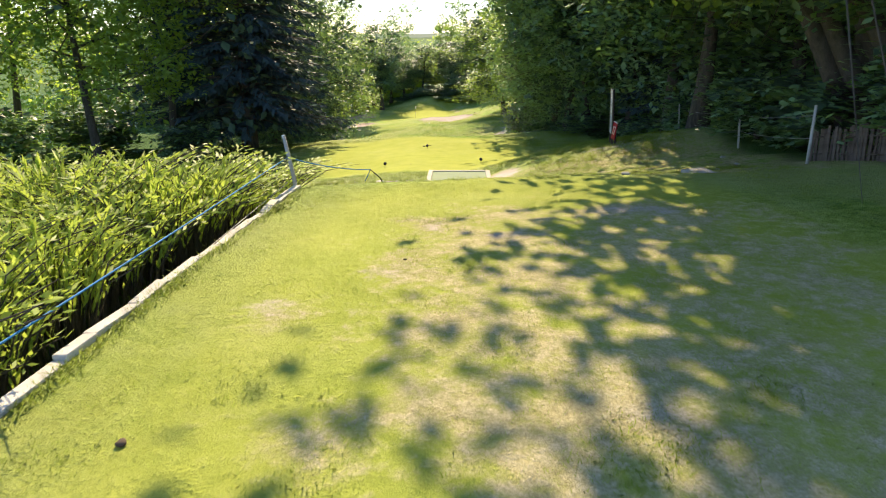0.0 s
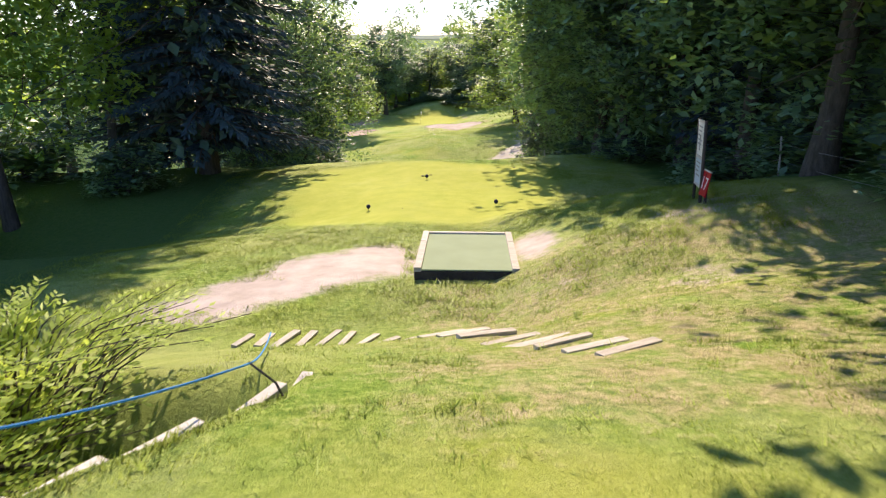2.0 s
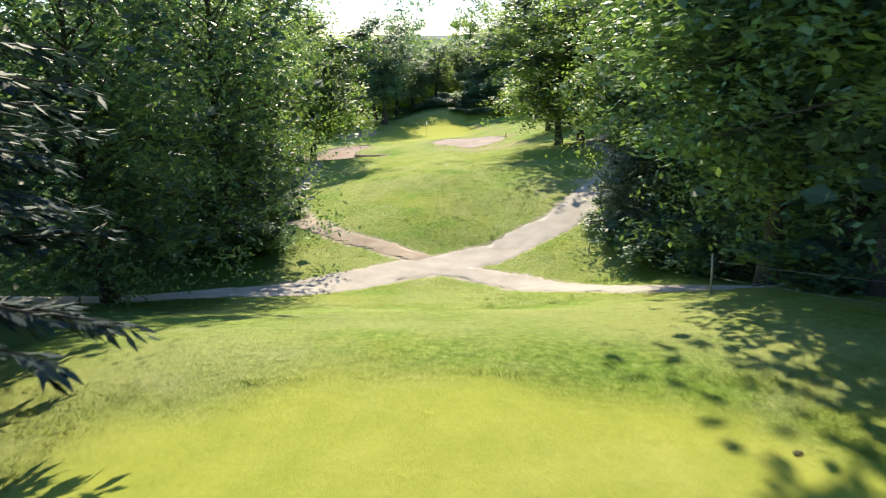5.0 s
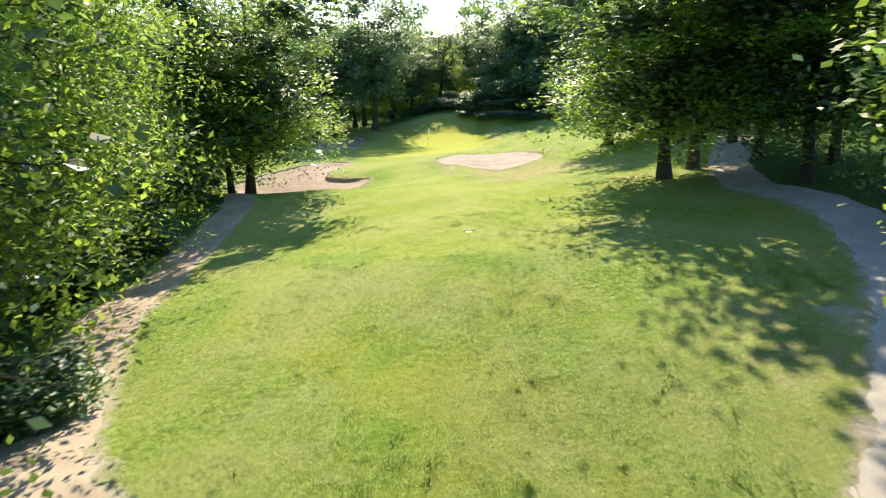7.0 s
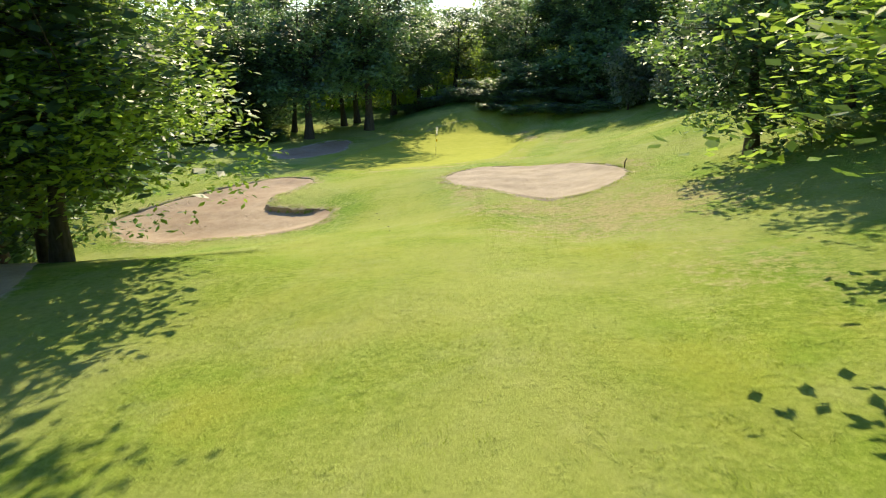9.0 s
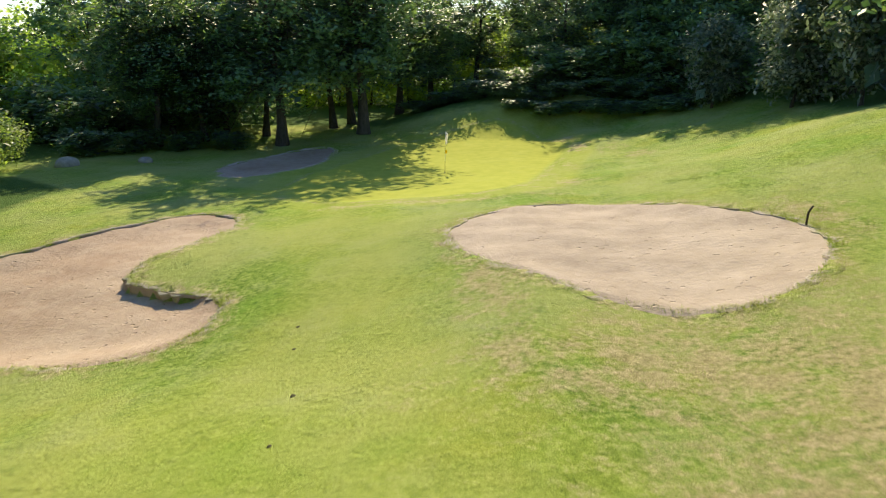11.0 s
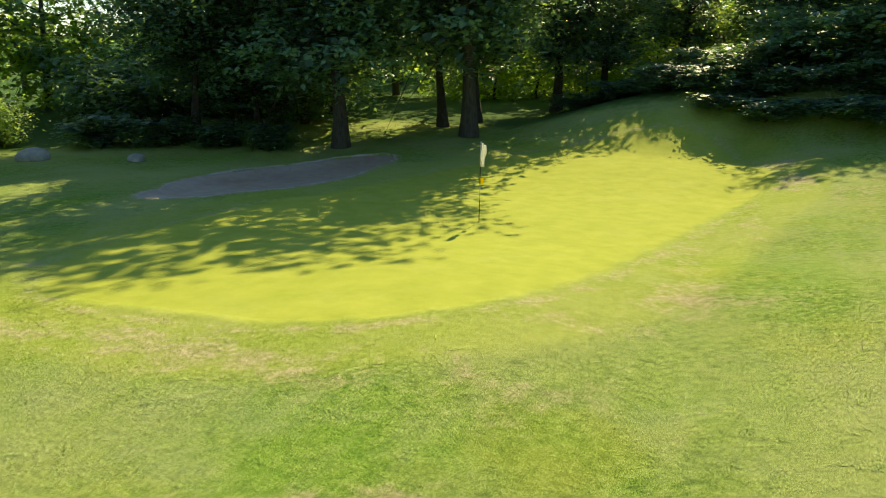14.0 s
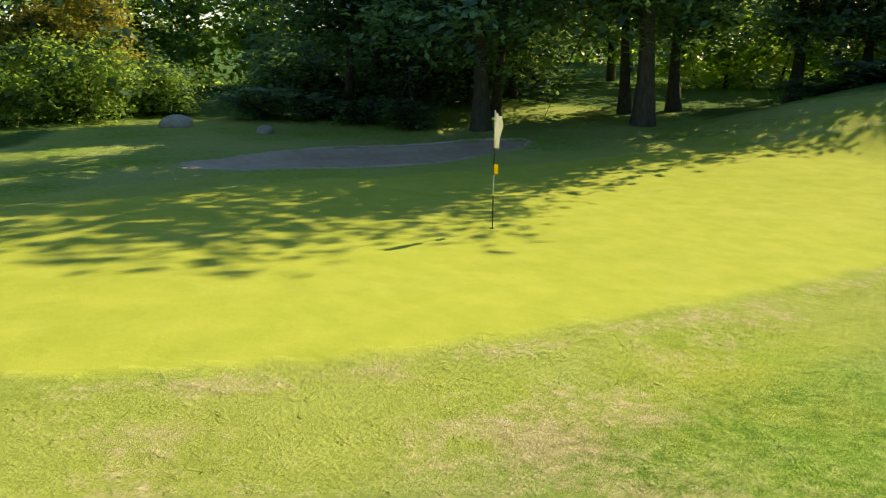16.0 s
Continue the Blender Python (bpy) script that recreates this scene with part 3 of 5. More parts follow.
# ---------------------------------------------------------------- bunkers
def bunker(name, outline, material, label, depth=0.2, crisp=1.0):
    """Raked sand in a hollow, and the cut turf lip that runs round it."""
    c = outline.mean(0)
    n = len(outline)
    rings = np.concatenate([np.linspace(0.0, 0.9, 16), [0.95, 0.98, 1.0, 1.035, 1.08]])
    v, rnd = [], np.random.RandomState(5)
    away = (outline - c) / np.linalg.norm(outline - c, axis=1)[:, None]
    steep = (0.25 + 0.75 * smooth(away[:, 1] - 0.35 * away[:, 0], -0.45, 0.35)) * crisp
    for k, s in enumerate(rings):
        p = c + (outline - c) * s
        rise = depth * (1.04 - 0.24 * steep) * smooth(np.full(n, s), 0.72, 1.0)
        wave = 0.015 * np.sin(p[:, 0] * 2.3 + 1.3 * np.sin(p[:, 1] * 1.1)) + 0.012 * np.sin(p[:, 1] * 3.7 + p[:, 0])
        v.append(np.column_stack([p, sand_z(p[:, 0], p[:, 1], depth) + rise + wave - max(0.0, s - 1.0) * 0.9]))
    v = np.concatenate(v)
    f = grid_faces(len(rings), n)
    i = np.arange(len(rings) * n).reshape(len(rings), n)
    seam = np.stack([i[:-1, -1], i[:-1, 0], i[1:, 0], i[1:, -1]], -1)
    ob = tagged(new(name, mesh_of(name, v, np.concatenate([f, seam]), material)), label, "bunker", kind="structure")
    out = outline - c
    t = np.roll(outline, -1, 0) - np.roll(outline, 1, 0)
    nrm = np.column_stack([t[:, 1], -t[:, 0]]) / np.linalg.norm(t, axis=1)[:, None]
    if np.sum(nrm * out) < 0:
        nrm = -nrm
    wob = 0.05 * np.sin(np.arange(n) * 1.7) + 0.07 * np.sin(np.arange(n) * 0.61) + rnd.uniform(-0.05, 0.05, n)
    prof = ((0.42, -0.04), (0.3, 0.004), (0.14, 0.02), (0.04, 0.02), (-0.01, 0.0), (-0.02, -0.05), (0.03, -0.12), (0.10, -0.4))
    v = []
    for off, up in prof:
        p = outline + nrm * (off + wob * (1 if off < 0.4 else 0))[:, None]
        v.append(np.column_stack([p, ground_z(p[:, 0], p[:, 1]) + (up if off > 0.2 or up < -0.1 else up * steep) + 0.012 * np.sin(np.arange(n) * 2.3) * (off < 0.3) * steep]))
    i = np.arange(len(prof) * n).reshape(len(prof), n)
    j = np.roll(i, -1, 1)
    f = np.stack([i[:-1], j[:-1], j[1:], i[1:]], -1).reshape(-1, 4)
    rim = new("turf_lip", mesh_of("turf_lip", np.concatenate(v), f, TURF))
    worn_edge = np.zeros((len(prof), n, 4), np.float32)
    crumb = 0.5 + 0.5 * np.sin(np.arange(n) * 0.43 + 1.3 * np.sin(np.arange(n) * 0.17)) * steep / crisp
    worn_edge[..., 1], worn_edge[..., 3] = 0.55, 1.0
    worn_edge[..., 2] = np.array([0.0, 0.2, 0.6, 1.0, 1.0, 1.0, 1.0, 1.0])[:, None] * (0.45 + 0.4 * crumb * (1.2 - 0.5 * crisp))
    rim.data.color_attributes.new("zone", "FLOAT_COLOR", "POINT").data.foreach_set("color", worn_edge.ravel())
    rim.parent = ob
    return ob


bunker("bunker_pale", BUNKER_BY_FAIRWAY, SAND, "pale raked sand bunker with a low turf lip", 0.10, 0.3)
bunker("bunker_tongue", BUNKER_WITH_TONGUE, RED_SAND, "large reddish sand bunker cut round a grass tongue", 0.24)
bunker("bunker_shaded", BUNKER_IN_SHADE, RED_SAND, "narrow sand bunker in tree shade beside the green", 0.2)


# ---------------------------------------------------------------- gravel paths
def path_strip(name, centre, label, material=None):
    """A gravel path along (x, y, width) stations, crowned in the middle, with frayed edges."""
    p = np.array(centre, float)
    s = np.linspace(0, len(p) - 1, (len(p) - 1) * 22 + 1)
    i = np.clip(s.astype(int), 0, len(p) - 2)
    t = (s - i)[:, None]
    a, b, c, d = p[np.maximum(i - 1, 0)], p[i], p[i + 1], p[np.minimum(i + 2, len(p) - 1)]
    q = 0.5 * (2 * b + (c - a) * t + (2 * a - 5 * b + 4 * c - d) * t ** 2 + (3 * b - a - 3 * c + d) * t ** 3)
    g = np.gradient(q[:, :2], axis=0)
    nrm = np.column_stack([-g[:, 1], g[:, 0]]) / np.linalg.norm(g, axis=1)[:, None]
    k = np.arange(len(q))
    cols = []
    for u, up in ((-1.22, -0.05), (-1.0, 0.008), (-0.85, 0.03), (-0.5, 0.035), (0, 0.045), (0.5, 0.035), (0.85, 0.03), (1.0, 0.008), (1.22, -0.05)):
        fray = (0.06 * np.sin(k * 0.37 + (u > 0) * 2) + np.random.RandomState(int(50 + 9 * u)).normal(0, 0.06, len(k))) * (abs(u) > 0.9)
        e = q[:, :2] + nrm * (u * (q[:, 2] / 2) + np.sign(u) * fray)[:, None]
        cols.append(np.column_stack([e, ground_z(e[:, 0], e[:, 1]) + up]))
    v = np.stack(cols, 1).reshape(-1, 3)
    return tagged(new(name, mesh_of(name, v, grid_faces(len(q), 9), material or GRAVEL)), label, "path", kind="structure")


path_strip("path_main", PATHS["path_main"],
           "pale compacted gravel cart path winding through the trees")
path_strip("path_to_tee", PATHS["path_to_tee"], "pale gravel footpath branching towards the tee")
path_strip("path_under_trees", PATHS["path_under_trees"],
           "worn earth path along the edge of the wood", EARTH)


# ---------------------------------------------------------------- trees
def tube(points, radii, sides=7):
    """Rings of a tapered limb along its points; returns vertices and quads."""
    pts, v = np.asarray(points, float), []
    for i, (p, r) in enumerate(zip(pts, radii)):
        d = pts[min(i + 1, len(pts) - 1)] - pts[max(i - 1, 0)]
        d = d / (np.linalg.norm(d) + 1e-9)
        a = np.cross(d, (0.3, 1, 0.1))
        a /= np.linalg.norm(a)
        b = np.cross(d, a)
        w = np.linspace(0, 2 * np.pi, sides, endpoint=False)
        v.append(p + r * (np.cos(w)[:, None] * a + np.sin(w)[:, None] * b))
    i = np.arange(len(pts) * sides).reshape(len(pts), sides)
    j = np.roll(i, -1, 1)
    return np.concatenate(v), np.stack([i[:-1], j[:-1], j[1:], i[1:]], -1).reshape(-1, 4)


def joined(pieces):
    v, f, k = [], [], 0
    for a, b in pieces:
        v.append(a)
        f.append(b + k)
        k += len(a)
    return np.concatenate(v), np.concatenate(f)


def leaves(rng, centres, spread, per, size, droop=0.3, slim=0.55, heart=None):
    """Clouds of pointed leaves round the clump centres, each a folded blade."""
    c = np.repeat(centres, per, 0)
    n = len(c)
    p = c + rng.normal(0, 1, (n, 3)) * np.asarray(spread)
    yaw = rng.uniform(0, 2 * np.pi, n)
    tilt = rng.normal(-droop, 0.4, n)
    d = np.column_stack([np.cos(yaw) * np.cos(tilt), np.sin(yaw) * np.cos(tilt), np.sin(tilt)])
    s = np.cross(d, rng.normal(0, 0.32, (n, 3)) + (0, 0, 1))
    s /= np.linalg.norm(s, axis=1)[:, None] + 1e-9
    L = (size * rng.uniform(0.65, 1.35, n))[:, None]
    up = np.cross(s, d)
    if heart is not None:
        turn = np.sign(np.sum(up * (p - np.repeat(heart, per, 0)), 1))[:, None]
        s, up = s * np.where(turn < 0, -1, 1), up * np.where(turn < 0, -1, 1)
    v = np.stack([p, p + d * L * 0.45 + s * L * slim * 0.5 + up * L * 0.06, p + d * L, p + d * L * 0.5 - s * L * slim * 0.5 + up * L * 0.06], 1).reshape(-1, 3)
    return v, np.arange(4 * n).reshape(n, 4)


def rounded_normals(rng, me, hearts, per, own):
    """Lets the leaves of a lobe take the light together, as a leafy mass does."""
    v = np.empty(len(me.vertices) * 3, np.float32)
    me.vertices.foreach_get("co", v)
    v = v.reshape(-1, 4, 3).astype(float)
    face = np.cross(v[:, 1] - v[:, 3], v[:, 2] - v[:, 0])
    face /= np.linalg.norm(face, axis=1)[:, None] + 1e-9
    out = v.mean(1) - np.repeat(hearts, per, 0)
    out /= np.linalg.norm(out, axis=1)[:, None] + 1e-9
    face *= np.where(np.sum(face * out, 1) < 0, -1, 1)[:, None]
    out = out + own * face + rng.normal(0, 0.12, out.shape) + (0, 0, 0.25)
    out /= np.linalg.norm(out, axis=1)[:, None] + 1e-9
    me.normals_split_custom_set_from_vertices(np.repeat(out, 4, 0))


def part(name, verts, faces, material, parent, label="", flat=False):
    ob = new(name, mesh_of(name, verts, faces, material, flat))
    ob.parent = parent
    if label:
        ob["label"] = label
    return ob


def broadleaf(name, seed, height, radius, base, girth, lobes, clumps, per, size, material, label, category="tree", fill=26, leaning=0.0, twigs=3):
    """A broadleaved tree: flaring trunk, limbs that fork out to uneven lobes, and clumps of leaves on the lobes' shells."""
    rng = np.random.RandomState(seed)
    root = tagged(new(name), label, category)
    h = np.linspace(0, 1, 9)
    top = height * 0.8
    sway = np.column_stack([leaning * h * height + 0.25 * np.sin(h * 4 + seed), 0.25 * np.cos(h * 3 + seed) - 0.25 * math.cos(seed), h * top])
    sway[:, 0] -= sway[0, 0]
    sway[0, 2] = -0.4
    rad = girth * (1 - h * 0.82) + girth * 0.6 * np.exp(-h * 14)
    pieces, centres, sizes = [tube(sway, rad, 9)], [], []
    for i in range(lobes):
        a = i * 2.4 + rng.uniform(-0.5, 0.5)
        u = (i + 0.5) / lobes
        z = base + (height - base) * (0.08 + 0.86 * u)
        wide = radius * (0.45 + 0.55 * math.sin(math.pi * min(1, 0.25 + 0.75 * (1 - u)) ** 0.8)) * rng.uniform(0.6, 1.0)
        k = rng.uniform(0.45, 0.78)
        c = np.array([math.cos(a) * wide * k + leaning * z, math.sin(a) * wide * k, z])
        r = radius * rng.uniform(0.34, 0.52) * (1.15 - 0.4 * u)
        centres.append(c)
        sizes.append(r)
        start = np.clip(0.15 + (z / top) * 0.62, 0.12, 0.93)
        s = np.array([np.interp(start, h, sway[:, q]) for q in range(3)])
        mid = s * 0.5 + c * 0.5 + rng.normal(0, 0.25, 3) + (0, 0, 0.25)
        pieces.append(tube([s, s * 0.7 + mid * 0.3, mid, c, c + (c - mid) * 0.5], girth * (1 - 0.6 * u) * np.array([0.42, 0.34, 0.24, 0.12, 0.03]), 6))
        for q in range(twigs):
            e = c + rng.normal(0, 1, 3) * r * 0.7
            pieces.append(tube([mid * 0.4 + c * 0.6, (c + e) / 2 + rng.normal(0, 0.12, 3), e], girth * np.array([0.13, 0.08, 0.02]), 5))
    part("trunk", *joined(pieces), BARK, root)
    share = np.array(sizes) ** 2
    which = rng.choice(lobes, clumps, p=share / share.sum())
    d = rng.normal(0, 1, (clumps, 3))
    d /= np.linalg.norm(d, axis=1)[:, None]
    shell = np.array(sizes)[which] * rng.uniform(0.35, 1.12, clumps) ** 0.6
    p = np.array(centres)[which] + d * shell[:, None] * (1.15, 1.15, 0.8)
    which = which[p[:, 2] > base * 0.7]
    p = p[p[:, 2] > base * 0.7]
    heart = np.array(centres)[which]
    # extra dark leaves inside each lobe, added to block sun and darken the crown
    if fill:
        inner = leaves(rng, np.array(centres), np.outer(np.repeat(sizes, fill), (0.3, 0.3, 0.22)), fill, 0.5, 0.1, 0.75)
        part("inner_foliage", *inner, LEAF_INNER_SHADE, root, flat=True)
    crown = part("crown", *leaves(rng, p, (0.4 * radius ** 0.4 * 0.6, 0.4 * radius ** 0.4 * 0.6, 0.15 * radius ** 0.4), per, size, heart=heart), material, root)
    rounded_normals(rng, crown.data, heart, per, 0.9)
    return root


def spruce(name, seed, height, radius, material, label):
    """A conifer: straight trunk and whorls of drooping boughs, each a flat spray of side twigs hung with needles."""
    rng = np.random.RandomState(seed)
    root = tagged(new(name), label, "tree")
    h = np.linspace(0, 1, 8)
    pieces = [tube(np.column_stack([h * 0, h * 0, h * height - 0.3 * (h == 0)]), 0.34 * (1 - h * 0.95) + 0.15 * np.exp(-h * 20), 9)]
    points, ways, lengths = [], [], []
    z = 1.5
    while z < height - 0.4:
        reach = radius * (1 - z / height) ** 0.7 * rng.uniform(0.82, 1.12)
        for k in range(9):
            a = rng.uniform(0, 2 * np.pi)
            r = reach * rng.uniform(0.7, 1.12)
            w = np.linspace(0, 1, 6)
            line = np.column_stack([np.cos(a) * r * w, np.sin(a) * r * w, z + 0.45 * w - (0.6 + r * 0.17) * w ** 2 + 0.1 * w ** 4 * r])
            pieces.append(tube(line, 0.05 * (1.1 - w) * (1 - z / height) + 0.006, 4))
            m = max(6, int(r * 10))
            u = np.linspace(0.15, 1.0, m) + rng.normal(0, 0.02, m)
            q = np.column_stack([np.interp(u, w, line[:, i]) for i in range(3)])
            side = np.where(np.arange(m) % 2, 1, -1) * rng.uniform(0.5, 1.0, m) * (1.02 - np.clip(u, 0, 1) * 0.75)
            along = np.column_stack([np.cos(a) * 0.8 - np.sin(a) * side, np.sin(a) * 0.8 + np.cos(a) * side, rng.uniform(-0.55, -0.1, m)])
            reach_out = (0.25 + 0.5 * np.abs(side)) * min(1.0, 0.35 + 0.22 * r)
            for f in (0.12, 0.42, 0.72):
                points.append(q + along * (reach_out * f)[:, None] + rng.normal(0, 0.03, (m, 3)))
                ways.append(along + rng.normal(0, 0.22, (m, 3)) - (0, 0, 0.25 * f))
                lengths.append(reach_out * rng.uniform(0.55, 0.85, m) + 0.08)
        z += 0.44
    part("trunk", *joined(pieces), BARK, root)
    q, d, L = np.concatenate(points), np.concatenate(ways), np.concatenate(lengths)[:, None]
    d /= np.linalg.norm(d, axis=1)[:, None]
    s = np.cross(d, rng.normal(0, 0.45, d.shape) + (0, 0, 1))
    s /= np.linalg.norm(s, axis=1)[:, None] + 1e-9
    v = np.stack([q, q + d * L * 0.4 + s * L * 0.13, q + d * L, q + d * L * 0.45 - s * L * 0.13 - (0, 0, 0.02)], 1).reshape(-1, 3)
    # added core of dark leaves, the spruce's inner shade put into their colour
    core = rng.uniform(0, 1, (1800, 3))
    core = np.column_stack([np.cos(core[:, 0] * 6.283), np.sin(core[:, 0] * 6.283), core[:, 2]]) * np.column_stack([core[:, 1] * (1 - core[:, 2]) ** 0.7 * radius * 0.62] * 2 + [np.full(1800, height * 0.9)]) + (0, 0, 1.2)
    part("inner_foliage", *leaves(rng, core, (0.2, 0.2, 0.1), 1, 0.6, 0.3, 0.6), LEAF_INNER_SHADE, root, flat=True)
    crown = part("crown", v, np.arange(4 * len(q)).reshape(-1, 4), material, root)
    rounded_normals(rng, crown.data, q * (0.5, 0.5, 1.0) - (0, 0, 1.2), 1, 0.8)
    return root


def at(x, y, turn=0.0, size=1.0, tall=1.0, sink=0.0):
    return Matrix.LocRotScale((x, y, float(ground_z(x, y)) - sink), Euler((0, 0, turn)), (size, size, size * tall))


def plant(kinds, rows):
    """Sets trees of some kinds at (x, y, size, tall) and, where it matters, a turn; the first of a kind is the built one."""
    rng = random.Random(11)
    for k, x, y, size, tall, *turn in rows:
        ob = kinds[k]
        m = at(x, y, turn[0] if turn else rng.uniform(0, 6.28), size, tall)
        if ob.get("placed"):
            copy_thing(ob, m)
        else:
            ob.matrix_basis = m
            ob["placed"] = 1


KINDS = {
    "a": broadleaf("oak_tree", 3, 17, 6.2, 2.2, 0.25, 20, 250, 29, 0.37, LEAF_OAK, "broadleaved tree with a dense dark green crown", fill=130),
    "b": broadleaf("ash_tree", 8, 17, 5.6, 3.0, 0.20, 18, 280, 34, 0.32, LEAF_ASH, "tall broadleaved tree with light green sunlit leaves", fill=8),
    "c": broadleaf("oak_tree", 21, 16, 6.6, 1.0, 0.27, 22, 260, 29, 0.37, LEAF_OAK, "broadleaved tree with low spreading dark branches", fill=130),
    "n": broadleaf("oak_tree", 24, 16, 6.2, 0.6, 0.26, 26, 400, 50, 0.195, LEAF_MID, "leafy tree with branches reaching down to the path", fill=100),
    "d": broadleaf("oak_tree", 25, 16, 6.2, 0.6, 0.26, 26, 380, 44, 0.21, LEAF_OAK, "dark leafy tree with branches down to the ground", fill=100),
    "m": broadleaf("ash_tree", 26, 16, 6.2, 0.8, 0.24, 26, 400, 46, 0.2, LEAF_ASH, "leafy tree with light green branches over the path", fill=24, twigs=2),
    "k": broadleaf("walnut_tree", 27, 12.5, 5.7, 4.6, 0.22, 28, 400, 36, 0.3, LEAF_MID, "wide old tree whose branches overhang the tee", fill=280, leaning=-0.46),
    "q": broadleaf("lime_tree", 31, 18, 6.4, 2.6, 0.24, 26, 480, 44, 0.27, LEAF_ASH, "tall tree with a clear trunk and light green leaves", fill=200),
    "p": broadleaf("tall_tree", 29, 18, 6.0, 3.6, 0.34, 20, 280, 34, 0.34, LEAF_OAK, "tall tree with a bare dark trunk and high crown", fill=120),
    "o": broadleaf("tall_tree", 71, 20, 6.8, 7.0, 0.32, 26, 350, 33, 0.39, LEAF_OAK, "tall dense tree with a thick trunk and wide dark crown", fill=170),
    "f": broadleaf("woodland_tree", 33, 17, 5.6, 1.5, 0.24, 15, 100, 28, 0.6, LEAF_OAK, "woodland tree in the dense tree belt"),
    "g": broadleaf("woodland_tree", 41, 17, 4.6, 2.5, 0.2, 14, 100, 34, 0.48, LEAF_ASH, "slender woodland tree with a light green crown", fill=0),
    "t": broadleaf("thicket", 47, 5.2, 3.4, 0.0, 0.08, 16, 95, 25, 0.45, LEAF_OAK, "dense dark thicket at the wood's edge", "shrub", twigs=1),
    "h": broadleaf("sunlit_thicket", 49, 7.0, 3.8, 0.0, 0.08, 15, 90, 23, 0.44, LEAF_SUN_TINTED, "light green thicket behind the wood, sunlight put into its leaf colour", "shrub", fill=0, twigs=1),
    "s": spruce("spruce", 5, 21, 5.2, LEAF_SPRUCE, "tall dark spruce with drooping boughs"),
    "u": broadleaf("shrub", 51, 3.2, 1.9, 0.2, 0.07, 11, 80, 32, 0.23, LEAF_OAK, "dense green undergrowth shrub at the wood's edge", "shrub", twigs=1),
    "v": broadleaf("silver_shrub", 57, 3.6, 1.6, 0.3, 0.06, 10, 110, 46, 0.17, LEAF_SILVER, "silvery leaved shrub catching the sun", "shrub"),
    "w": broadleaf("sunlit_bush", 59, 4.2, 3.0, 0.0, 0.1, 13, 170, 46, 0.2, LEAF_ASH, "round light green bush in the sun behind the green", "shrub"),
    "y": broadleaf("golden_shrub", 61, 5.5, 2.4, 0.8, 0.1, 11, 150, 46, 0.2, LEAF_GOLD, "golden leaved bush behind the green", "shrub"),
}
# left of the hole, from the tee to the left bunker
plant(KINDS, [
    ("s", -10.3, 37.3, 1.0, 1.0), ("s", -14.8, 42.5, 0.9, 1.0), ("b", -15.3, 31, 1.0, 1.0), ("b", -14, 36.3, 0.95, 1.1), ("b", -23, 38, 1.0, 1.0), ("b", -22, 28, 1.0, 1.0), ("g", -30, 28, 1, 1), ("g", -30, 41, 1.1, 1), ("h", -26, 47, 1.0, 0.8), ("h", -30, 34, 1.0, 0.8), ("h", -27, 22, 0.9, 0.7), ("u", -12.5, 34, 1.0, 0.6), ("u", -17, 27, 1.2, 0.7), ("t", -20.5, 31, 1.0, 0.7), ("t", -25, 35, 1.1, 0.8), ("t", -18.5, 37.5, 1.0, 0.7), ("t", -26, 29, 1.1, 0.8), ("t", -20, 24, 0.8, 0.6), 
    ("d", -12.0, 50.5, 0.85, 0.95), ("d", -10.6, 59.0, 1.1, 1.1), ("m", -13.2, 67.0, 1.0, 1.05), ("m", -14.6, 71.5, 0.95, 1.0), ("m", -15.8, 78.0, 1.0, 1.0), ("b", -18.0, 84, 1.0, 1.0), ("q", -14.3, 95.2, 1.05, 0.7), ("a", -16.2, 97.5, 0.85, 0.75), ("c", -21, 102, 0.9, 1.0), ("f", -24, 92, 1, 1), ("f", -23, 72, 1.1, 1), ("f", -19, 58, 1.1, 1), ("g", -25, 82, 1.1, 1), ("f", -28, 104, 1, 1), ("a", -26, 112, 0.9, 1), ("c", -29, 120, 0.9, 1), ("f", -34, 112, 1, 1), ("f", -30, 62, 1.2, 1),
    ("t", -13.5, 58.5, 1.0, 0.9), ("t", -15, 64, 1.0, 0.9), ("t", -17, 71, 1.0, 0.9), ("t", -18.5, 79, 1.0, 0.9), ("t", -19, 87, 1.0, 0.9), ("t", -20, 95, 1.0, 0.8), ("t", -24.5, 106, 1, 0.9), ("t", -28, 115, 1, 0.9), ("u", -10, 66, 0.8, 0.8), ("u", -14.3, 75, 1.0, 0.9), ("u", -15.2, 82, 1.0, 0.9), ("u", -15.8, 89, 1.0, 0.9), ("u", -9.8, 58.8, 0.9, 0.8),
])
